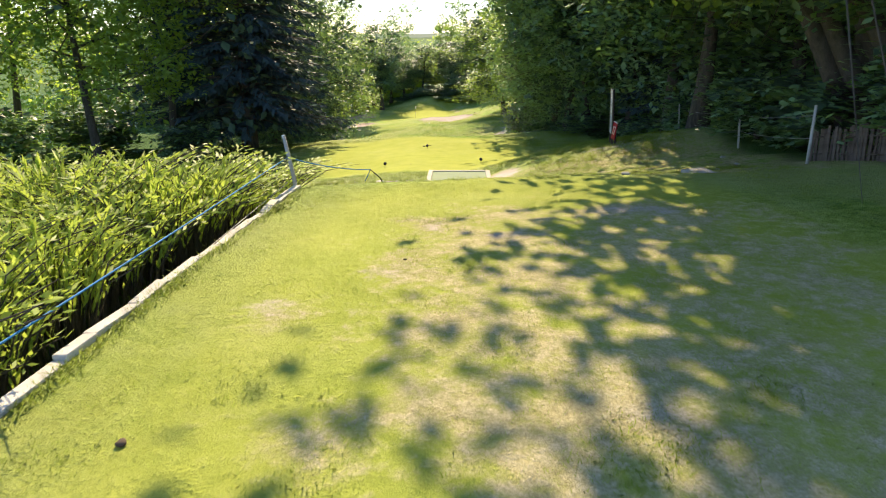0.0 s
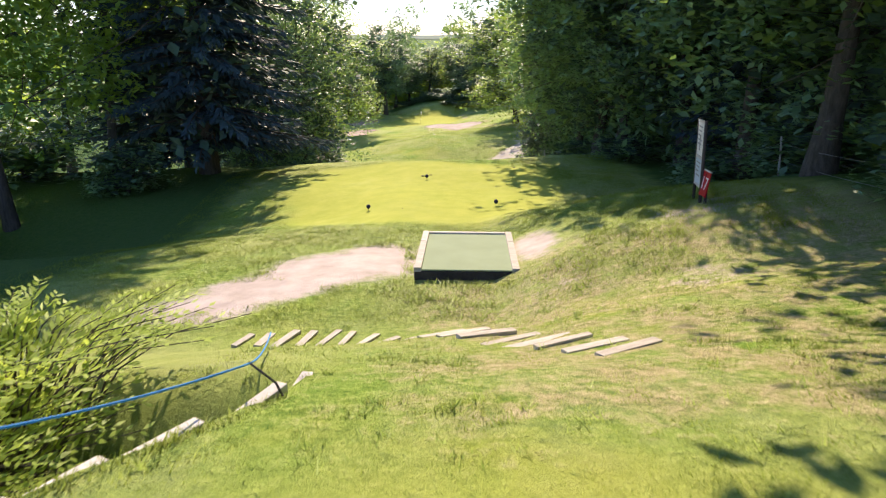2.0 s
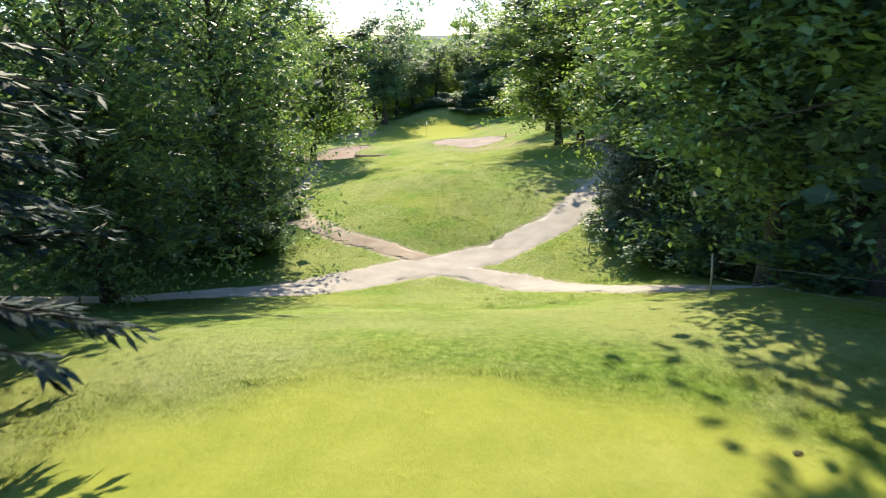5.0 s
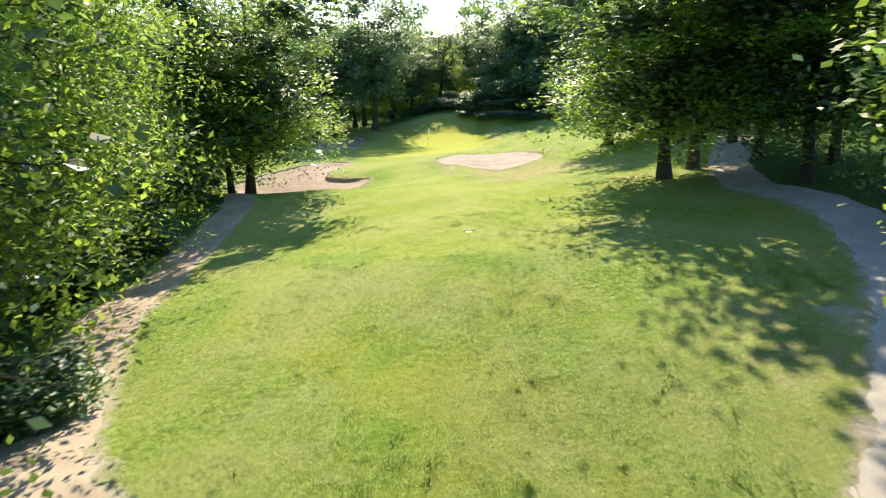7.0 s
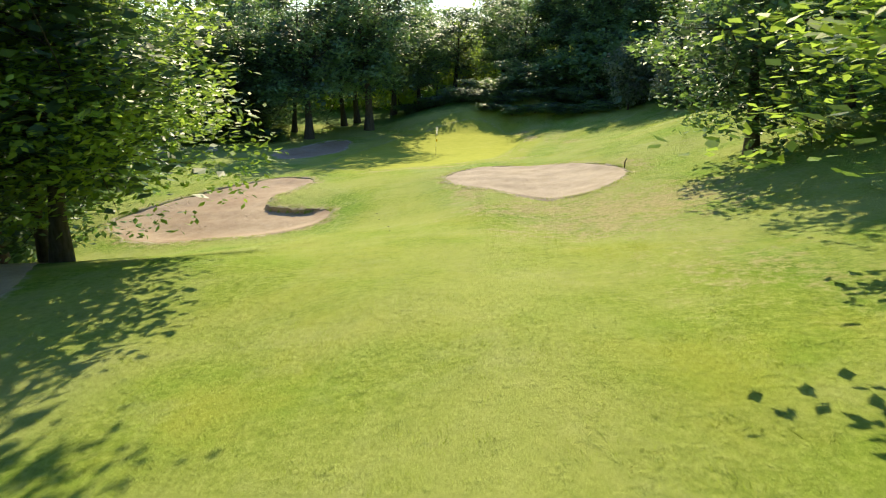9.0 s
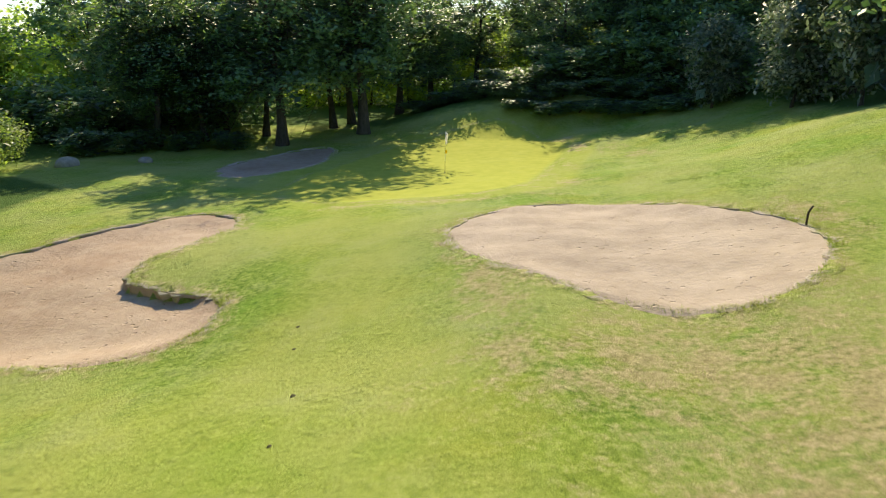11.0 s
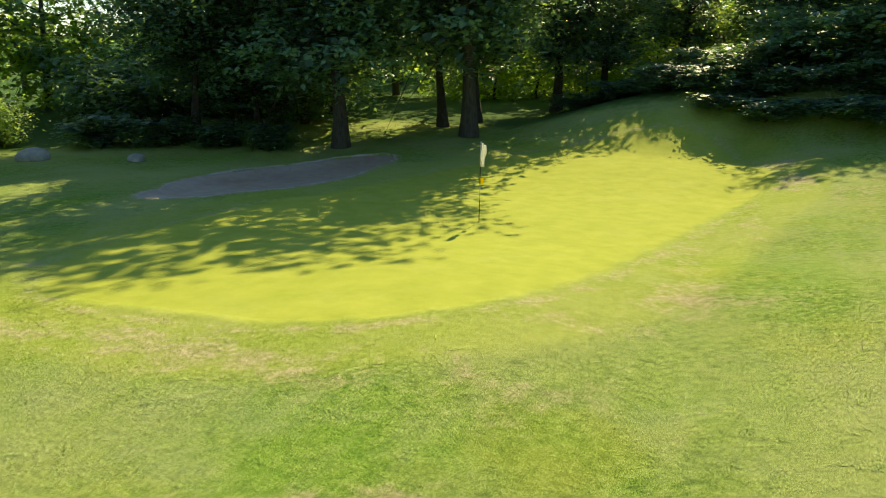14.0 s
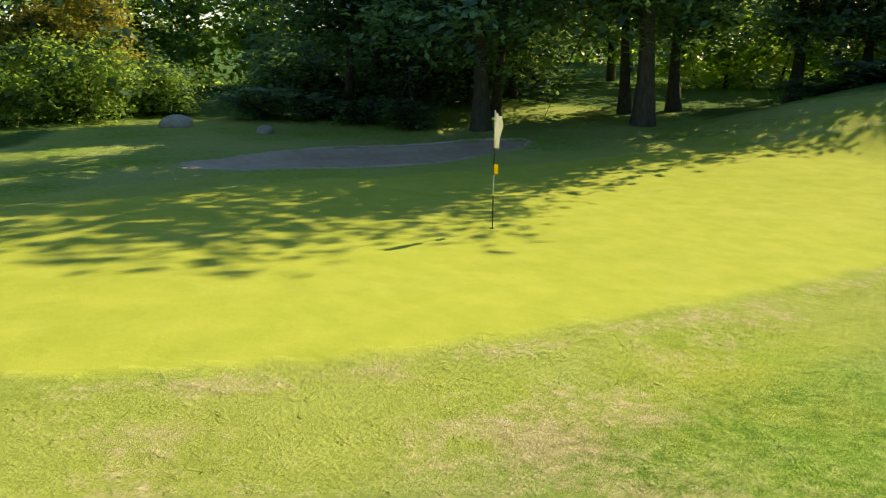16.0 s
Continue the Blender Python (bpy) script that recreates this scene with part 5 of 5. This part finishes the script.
for x, y in ((1.58, 28.4), (-0.73, 33.65)):
    tee_marker(x, y, marker)


# ---------------------------------------------------------------- hole sign
def words(text, size, material, parent, m, label=""):
    cu = bpy.data.curves.new("lettering", "FONT")
    cu.body, cu.size, cu.extrude, cu.align_x, cu.align_y = text, size, 0.002, "CENTER", "CENTER"
    tmp = bpy.data.objects.new("lettering", cu)
    me = bpy.data.meshes.new_from_object(tmp)
    bpy.data.objects.remove(tmp)
    me.materials.append(material)
    ob = new("lettering", me)
    ob.parent, ob.matrix_basis = parent, m
    if label:
        ob["label"] = label
    return ob


sign = tagged(new("hole_sign"), "tee sign with two stacked panels and a red number plate", "sign")
sign.matrix_basis = Matrix.LocRotScale((5.12, 21.15, gz(5.12, 21.15)), Euler((radians(1.5), 0, radians(-97))), (0.95, 1, 1))
for sx in (-0.3, 0.3):
    rod("post", [(sx, 0, -0.4), (sx, 0, 1.62)], 0.032, WOOD_DARK, sign)
for z0, z1, mm, nm in ((0.92, 1.56, PANEL, "upper_panel"), (0.36, 0.86, PANEL_BLUE, "lower_panel")):
    pan = solid(nm, block(-0.265, 0.265, -0.022, 0.012, z0, z1, 0.006), mm, sign)
    solid("panel_frame", block(-0.268, 0.268, -0.03, 0.016, z1 + 0.002, z1 + 0.045, 0.005), WOOD_GREY, sign)
    solid("panel_frame", block(-0.268, 0.268, -0.03, 0.016, z0 - 0.045, z0 - 0.002, 0.005), WOOD_GREY, sign)
    for q in range(5 if z0 > 0.5 else 4):
        solid("print_bar", block(-0.2 + 0.05 * (q % 2), 0.16 - 0.06 * (q % 3), -0.026, -0.0235, z1 - 0.09 - q * 0.085, z1 - 0.065 - q * 0.085, 0), PRINT, pan)
solid("map_outline", block(-0.05, 0.03, -0.0265, -0.0235, 1.02, 1.3, 0), PRINT, sign)
plate = solid("number_plate", block(-0.12, 0.12, -0.015, 0.015, -0.21, 0.21, 0.008), RED, sign, "red number plate with white figures",
              Matrix.LocRotScale((0.43, 0.04, 0.43), Euler((radians(-8), radians(4), radians(12))), (1.2, 1, 1.15)))
words("17", 0.24, WHITE, plate, Matrix.LocRotScale((0, -0.0165, 0.0), Euler((radians(90), 0, 0)), (0.95, 1.3, 1)), "white figures")
solid("plate_rim", block(-0.122, 0.122, -0.02, 0.02, 0.212, 0.235, 0.006), WHITE, plate)
rod("plate_post", [(0.40, 0.07, -0.35), (0.43, 0.075, 0.62)], 0.03, WOOD_DARK, sign)


# ---------------------------------------------------------------- fence at the wood's edge
fence_line = [(6.45, 12.2), (7.6, 17.8), (8.3, 24.5), (8.9, 31.3), (7.4, 38.0), (5.4, 45.5)]
fence = tagged(new("wire_fence"), "low wire fence on thin pale wooden stakes", "fence")
fr = random.Random(9)
tops = []
for x, y in fence_line:
    lx, ly, z = fr.uniform(-0.08, 0.1), fr.uniform(-0.05, 0.05), gz(x, y)
    rod("stake", [(x, y, z - 0.3), (x + lx * 0.5, y + ly, z + 0.5), (x + lx, y + ly, z + 1.02)], [0.028, 0.026, 0.024], WOOD_POST, fence)
    tops.append((x + lx, y + ly, z))
for up in (0.45, 0.85):
    for a, b in zip(tops, tops[1:]):
        rod("wire_strand", sag((a[0], a[1], a[2] + up), (b[0], b[1], b[2] + up), 0.06, 8), 0.004, WIRE, fence, sides=5)
screen = tagged(new("slat_screen"), "low brown screen of rough upright wooden slats", "fence")
WOOD_BROWN = worn("brown_slat", (0.07, 0.05, 0.04), (0.22, 0.17, 0.13), 5.0, 0.9, 0.5, 0.008, 40.0)
for k in range(64):
    y = 13.6 - k * 0.095
    x = 7.25 + 0.04 * math.sin(k * 0.7) + 0.05 * k * 0.095
    z = gz(x, y)
    solid("slat", block(-0.012, 0.012, -0.036, 0.036, -0.12, 0.62 + fr.uniform(-0.05, 0.05), 0.004), WOOD_BROWN, screen,
          m=Matrix.LocRotScale((x, y, z), Euler((fr.uniform(-0.05, 0.05), fr.uniform(-0.04, 0.04), fr.uniform(-0.2, 0.2))), None))
for up in (0.15, 0.47):
    rod("rail", [(7.27, 13.65, gz(7.25, 13.6) + up), (7.36, 11.0, gz(7.3, 11) + up), (7.56, 7.5, gz(7.5, 7.5) + up)], 0.016, WOOD_BROWN, screen, sides=6)


# ---------------------------------------------------------------- flagstick
flag = tagged(new("flagstick"), "golf flagstick with a limp white flag and a small yellow marker", "flagstick")
flag.matrix_basis = Matrix.LocRotScale((-4.85, 127.46, gz(-4.85, 127.46)), Euler((0, radians(0.6), 0)), None)
for a, b, mm, r in ((-0.12, 0.62, BLACK, 0.011), (0.62, 1.0, WHITE, 0.0105), (1.0, 1.48, BLACK, 0.010), (1.48, 2.13, WHITE, 0.0095)):
    rod("pole", [(0, 0, a), (0, 0, b)], r, mm, flag)
bm = bmesh.new()
grid = [[bm.verts.new((0.012 + u * (0.11 * (1 - 0.35 * w) + 0.02) + 0.015 * math.sin(w * 9 + u * 5), 0.05 * math.sin(u * 7 + w * 3) * u, 2.1 - 0.06 * u - w * (0.62 - 0.05 * u))) for u in np.linspace(0, 1, 9)] for w in np.linspace(0, 1, 14)]
for r0, r1 in zip(grid, grid[1:]):
    for q in range(8):
        bm.faces.new((r0[q], r0[q + 1], r1[q + 1], r1[q])).smooth = True
cloth = solid("flag_cloth", bm, leaf_material("white_cloth", (0.78, 0.78, 0.76), (0.82, 0.82, 0.80), (0.85, 0.85, 0.82), 0.5, 0.1), flag, "limp white flag")
cloth.modifiers.new("thickness", "SOLIDIFY").thickness = 0.003
solid("yellow_marker", block(0.012, 0.10, -0.008, 0.008, 1.02, 1.19, 0.003), YELLOW, flag, "small yellow distance marker")
# the shade inside the hole is put in as a capped black rod
rod("cup", [(0, 0, -0.1), (0, 0, 0.004)], 0.054, BLACK, flag, "hole cup, its dark inside painted as a black disc", 16)


# ---------------------------------------------------------------- small things on the ground
def rock(x, y, size, flatness, material, label, seed, name="stone"):
    rng = np.random.RandomState(seed)
    bm = bmesh.new()
    bmesh.ops.create_icosphere(bm, subdivisions=3, radius=1.0)
    k = rng.normal(0, 1, (6, 3)) * 1.6
    for v in bm.verts:
        d = 1 + 0.10 * sum(math.sin(v.co.dot(Vector(q)) + i) for i, q in enumerate(k)) / 2
        v.co = Vector((v.co.x * d * rng.uniform(0.99, 1.01), v.co.y * d * 0.75, v.co.z * d * flatness)) * size
    for f in bm.faces:
        f.smooth = True
    ob = tagged(solid(name, bm, material), label, "stone")
    ob.matrix_basis = Matrix.LocRotScale((x, y, gz(x, y) + size * flatness * 0.35), Euler((0, 0, rng.uniform(0, 3))), None)
    return ob


rock(-27.6, 131.2, 0.75, 0.55, STONE, "pale boulder in the shade by the trees", 3, "boulder")
rock(-24.0, 133.6, 0.5, 0.5, STONE, "grey boulder in the shade by the trees", 4, "boulder")
for x, y, r, q in ((2.75, 10.3, 0.11, 5), (3.6, 12.4, 0.08, 6), (5.2, 13.0, 0.1, 7), (6.2, 14.5, 0.1, 8), (6.9, 17.0, 0.12, 9), (5.2, 24.8, 0.1, 10)):
    rock(x, y, r * 0.6, 0.4, STONE, "pale flat stone lying in the grass", q)
rock(-1.65, 3.1, 0.035, 0.5, plain("dry_soil", (0.12, 0.085, 0.055), 0.95), "small brown clod of soil on the tee", 12, "clod")
rock(-0.35, 6.1, 0.022, 0.4, plain("turf_divot", (0.10, 0.085, 0.05), 0.95), "small dark divot lying in the grass", 13, "clod")
for q, (x, y, r) in enumerate(((-6.16, 104.8, 0.07), (-5.92, 103.7, 0.06), (-5.26, 101.4, 0.07), (-5.0, 99.5, 0.05), (-4.63, 72.7, 0.09), (-0.92, 74.4, 0.06), (-0.9, 34.3, 0.12), (-0.6, 34.5, 0.08), (-1.27, 27.8, 0.04), (2.8, 36.0, 0.08))):
    rock(x, y, r * 0.8, 0.22, plain("old_divot", (0.075, 0.075, 0.035), 0.95), "dark tuft of turned soil and dry grass on the mown turf", 30 + q, "divot")
# hole shade put into the colour of small sunk lumps; nothing is hollowed out
for q, (x, y) in enumerate(((-1.0, 113.42), (-1.42, 113.36))):
    rock(x, y, 0.05, 0.25, plain("burrow_shade", (0.03, 0.025, 0.018), 0.95), "small lump coloured as the shade of a burrow mouth in the sandy bunker lip", 50 + q, "burrow")
for x, y, h in ((4.6, 56.5, 0.75), (5.0, 58.6, 0.8)):
    tagged(rod("stake", [(x, y, gz(x, y) - 0.2), (x + 0.02, y, gz(x, y) + h)], [0.02, 0.018], WOOD_POST), "thin pale stake in the rough beside the path", "stake")
lid = tagged(solid("drain_slab", block(-0.2, 0.2, -0.22, 0.22, -0.08, 0.035, 0.015), CONCRETE), "grey concrete drain slab set in shaded grass", "slab")
lid.matrix_basis = Matrix.LocRotScale((4.2, 11.25, gz(4.2, 11.25)), Euler((0.02, -0.05, 0.2)), None)
yard = tagged(new("yardage_plate"), "white distance plate sunk in the fairway", "marker plate")
yard.matrix_basis = at(-1.4, 75.1)
solid("plate", block(-0.11, 0.11, -0.06, 0.06, -0.05, 0.012, 0.008), WHITE, yard)
# a flat dark block carries the shade of the hole behind the plate
solid("pit", block(-0.14, 0.16, 0.065, 0.15, -0.1, 0.008, 0.006), plain("pit_shade", (0.03, 0.025, 0.015), 0.9), yard, "dark block painted as the shade of the hole beside the plate")
stick = tagged(rod("bunker_stake", [(4.88, 108.1, gz(4.88, 108.1) - 0.3), (4.9, 108.1, gz(4.88, 108.1) + 0.3), (4.99, 108.12, gz(4.88, 108.1) + 0.45)], [0.025, 0.025, 0.022], WOOD_DARK), "dark leaning stake at the bunker's edge", "stake")


# ---------------------------------------------------------------- grass blades
GRASS = leaf_material("grass_blade", (0.17, 0.25, 0.025), (0.38, 0.45, 0.07), (0.40, 0.56, 0.04), 0.35, 0.1)


def clear_of_paths(x, y):
    keep = np.ones(len(x), bool)
    for ob in [o for o in scene.objects if o.name.startswith("path_")]:
        v = np.empty(len(ob.data.vertices) * 3, np.float32)
        ob.data.vertices.foreach_get("co", v)
        v = v.reshape(-1, 9, 3)[::3]
        poly = np.concatenate([v[:, 1, :2], v[::-1, 7, :2]])
        keep &= inside(x, y, poly) < 0.02
    return keep


def lip_points(seed, n):
    """Places scattered close round the pale bunker and the one with the tongue."""
    rng = np.random.RandomState(seed)
    rim = np.concatenate([BUNKER_BY_FAIRWAY, BUNKER_WITH_TONGUE])
    return rim[rng.randint(0, len(rim), n)] + rng.normal(0, 0.16, (n, 2))


def grass(name, seed, n, x0, x1, y0, y1, tall, label, spots=None, material=None):
    rng = np.random.RandomState(seed)
    n = n if spots is None else len(spots)
    x, y = (rng.uniform(x0, x1, n), rng.uniform(y0, y1, n)) if spots is None else spots.T
    clump = np.sin(x * 2.1 + 1.7 * np.sin(y * 1.3)) * np.sin(y * 2.3 + 1.1 * np.sin(x * 1.9)) + 0.7 * np.sin(x * 5.3 + y * 2.2) * np.sin(y * 4.7 - x * 3.1)
    keep = (rng.uniform(-2.2, 1.2, n) < clump) & (in_bunkers(x, y) < (-0.05 if spots is None else 0.03)) & (inside(x, y, TEE) < 0.1) & (inside(x, y, GREEN) < -0.3)
    keep &= ~((np.abs(x - 0.51) < 1.05) & (np.abs(y - 21.27) < 1.55))
    keep &= ~((x < -0.8) & (x > -4.6) & (np.hypot((x + 1.9) / 1.5, (y - 21.0) / 1.5) < 1)) & ~((x < kerb_line(y) + 0.1) & (y < 12.6) & (spots is None))
    keep &= ~(np.hypot((x + 3.7) / 1.5, (y - 19.3) / 0.75) < 1)
    keep &= ~((np.abs(x - 1.95) < 0.75) & (np.abs(y - 21.4) < 1.5))
    x, y, clump = x[keep], y[keep], clump[keep]
    keep = clear_of_paths(x, y)
    x, y, clump = x[keep], y[keep], clump[keep]
    n = len(x)
    z = ground_z(x, y) - 0.01
    a = rng.uniform(0, 6.28, n)
    h = tall * rng.uniform(0.5, 1.2, n) * (0.75 + 0.3 * np.clip(clump, 0, 1.5))
    w = 0.003 + 0.038 * h
    lean = rng.normal(0, 0.8, (n, 2)) * h[:, None]
    p = np.column_stack([x, y, z])
    s = np.column_stack([np.cos(a) * w, np.sin(a) * w, 0 * a])
    s *= np.where(s[:, :1] < 0, -1, 1)
    v = np.stack([p - s, p + s, p + np.column_stack([lean, h])], 1).reshape(-1, 3)
    me = mesh_of(name, v, np.arange(3 * n).reshape(n, 3), material or GRASS)
    up = rng.normal(0, 0.25, (n, 3)) + (0, 0, 1.0)
    up = np.repeat(up / np.linalg.norm(up, axis=1)[:, None], 3, 0)
    me.normals_split_custom_set_from_vertices(up)
    return tagged(new(name, me), label, "grass", kind="stuff")


grass("grass_by_upper_tee", 1, 200000, -2.2, 6.0, 1.5, 20.0, 0.032, "short sunlit rough grass on the slope below the tee")
grass("grass_by_lower_tee", 2, 250000, -9.0, 7.0, 17.6, 38.0, 0.08, "longer green grass round the lower tee")
grass("grass_on_mound", 3, 210000, -10.5, 9.0, 48.0, 98.0, 0.065, "green rough grass on the mound between the paths")
grass("grass_by_green", 4, 190000, -9.0, 13.0, 98.0, 134.0, 0.045, "short rough grass round the bunkers and green")
grass("grass_on_bunker_lip", 6, 30000, 0, 0, 0, 0, 0.10, "dry tufts of grass hanging over the bunker lips", lip_points(7, 30000))
WEED = leaf_material("weed_blade", (0.15, 0.27, 0.035), (0.42, 0.54, 0.1), (0.42, 0.58, 0.05), 0.38, 0.15)


def tufts(seed, n, per, x0, x1, y0, y1, spread=0.07):
    """Places in tight bunches, as coarse tussocks grow in the rough."""
    rng = np.random.RandomState(seed)
    c = np.column_stack([rng.uniform(x0, x1, n), rng.uniform(y0, y1, n)])
    field = np.sin(c[:, 0] * 0.9 + 1.3 * np.sin(c[:, 1] * 0.7)) * np.sin(c[:, 1] * 0.8 + 0.9 * np.sin(c[:, 0] * 0.6))
    c = c[field > rng.uniform(-0.9, 0.5, n)]
    return np.repeat(c, per, 0) + rng.normal(0, spread, (len(c) * per, 2)) * np.repeat(rng.uniform(0.5, 1.5, (len(c), 1)), per, 0)


grass("tussocks_by_lower_tee", 21, 0, 0, 0, 0, 0, 0.1, "coarse green tussocks on the bank below the tee", tufts(22, 1900, 44, -8.0, 6.0, 17.5, 26.5, 0.08), WEED)
grass("tussocks_on_slope", 23, 0, 0, 0, 0, 0, 0.08, "small weedy tufts on the dry slope", tufts(24, 700, 26, -2.0, 6.0, 10.5, 18.0, 0.05), WEED)
grass("tussocks_on_mound", 25, 0, 0, 0, 0, 0, 0.105, "coarse green tussocks on the mound", tufts(26, 2300, 28, -6.5, 6.5, 58.0, 80.0), WEED)
grass("tussocks_by_path", 27, 0, 0, 0, 0, 0, 0.12, "weedy tufts beside the gravel path", tufts(28, 500, 30, 0.0, 6.0, 48.0, 62.0), WEED)
grass("tussocks_by_bunker", 29, 0, 0, 0, 0, 0, 0.06, "green tufts in the rough behind the bunker", np.concatenate([tufts(30, 1900, 26, 2.5, 11.5, 107.0, 119.5, 0.08), np.array([[-1.62, 113.25]] * 60 + [[-1.5, 113.3]] * 40 + [[4.9, 108.9]] * 60 + [[5.3, 107.2]] * 50 + [[3.0, 112.2]] * 50) + np.random.RandomState(2).normal(0, 0.06, (260, 2))]), WEED)
grass("grass_by_kerb", 8, 9000, 0, 0, 0, 0, 0.07, "ragged grass growing over the kerb", np.column_stack([[kerb_x(v) + 0.05 for v in np.linspace(0.2, 11.8, 9000)] + np.random.RandomState(3).normal(0.03, 0.05, 9000), np.linspace(0.2, 11.8, 9000)]))
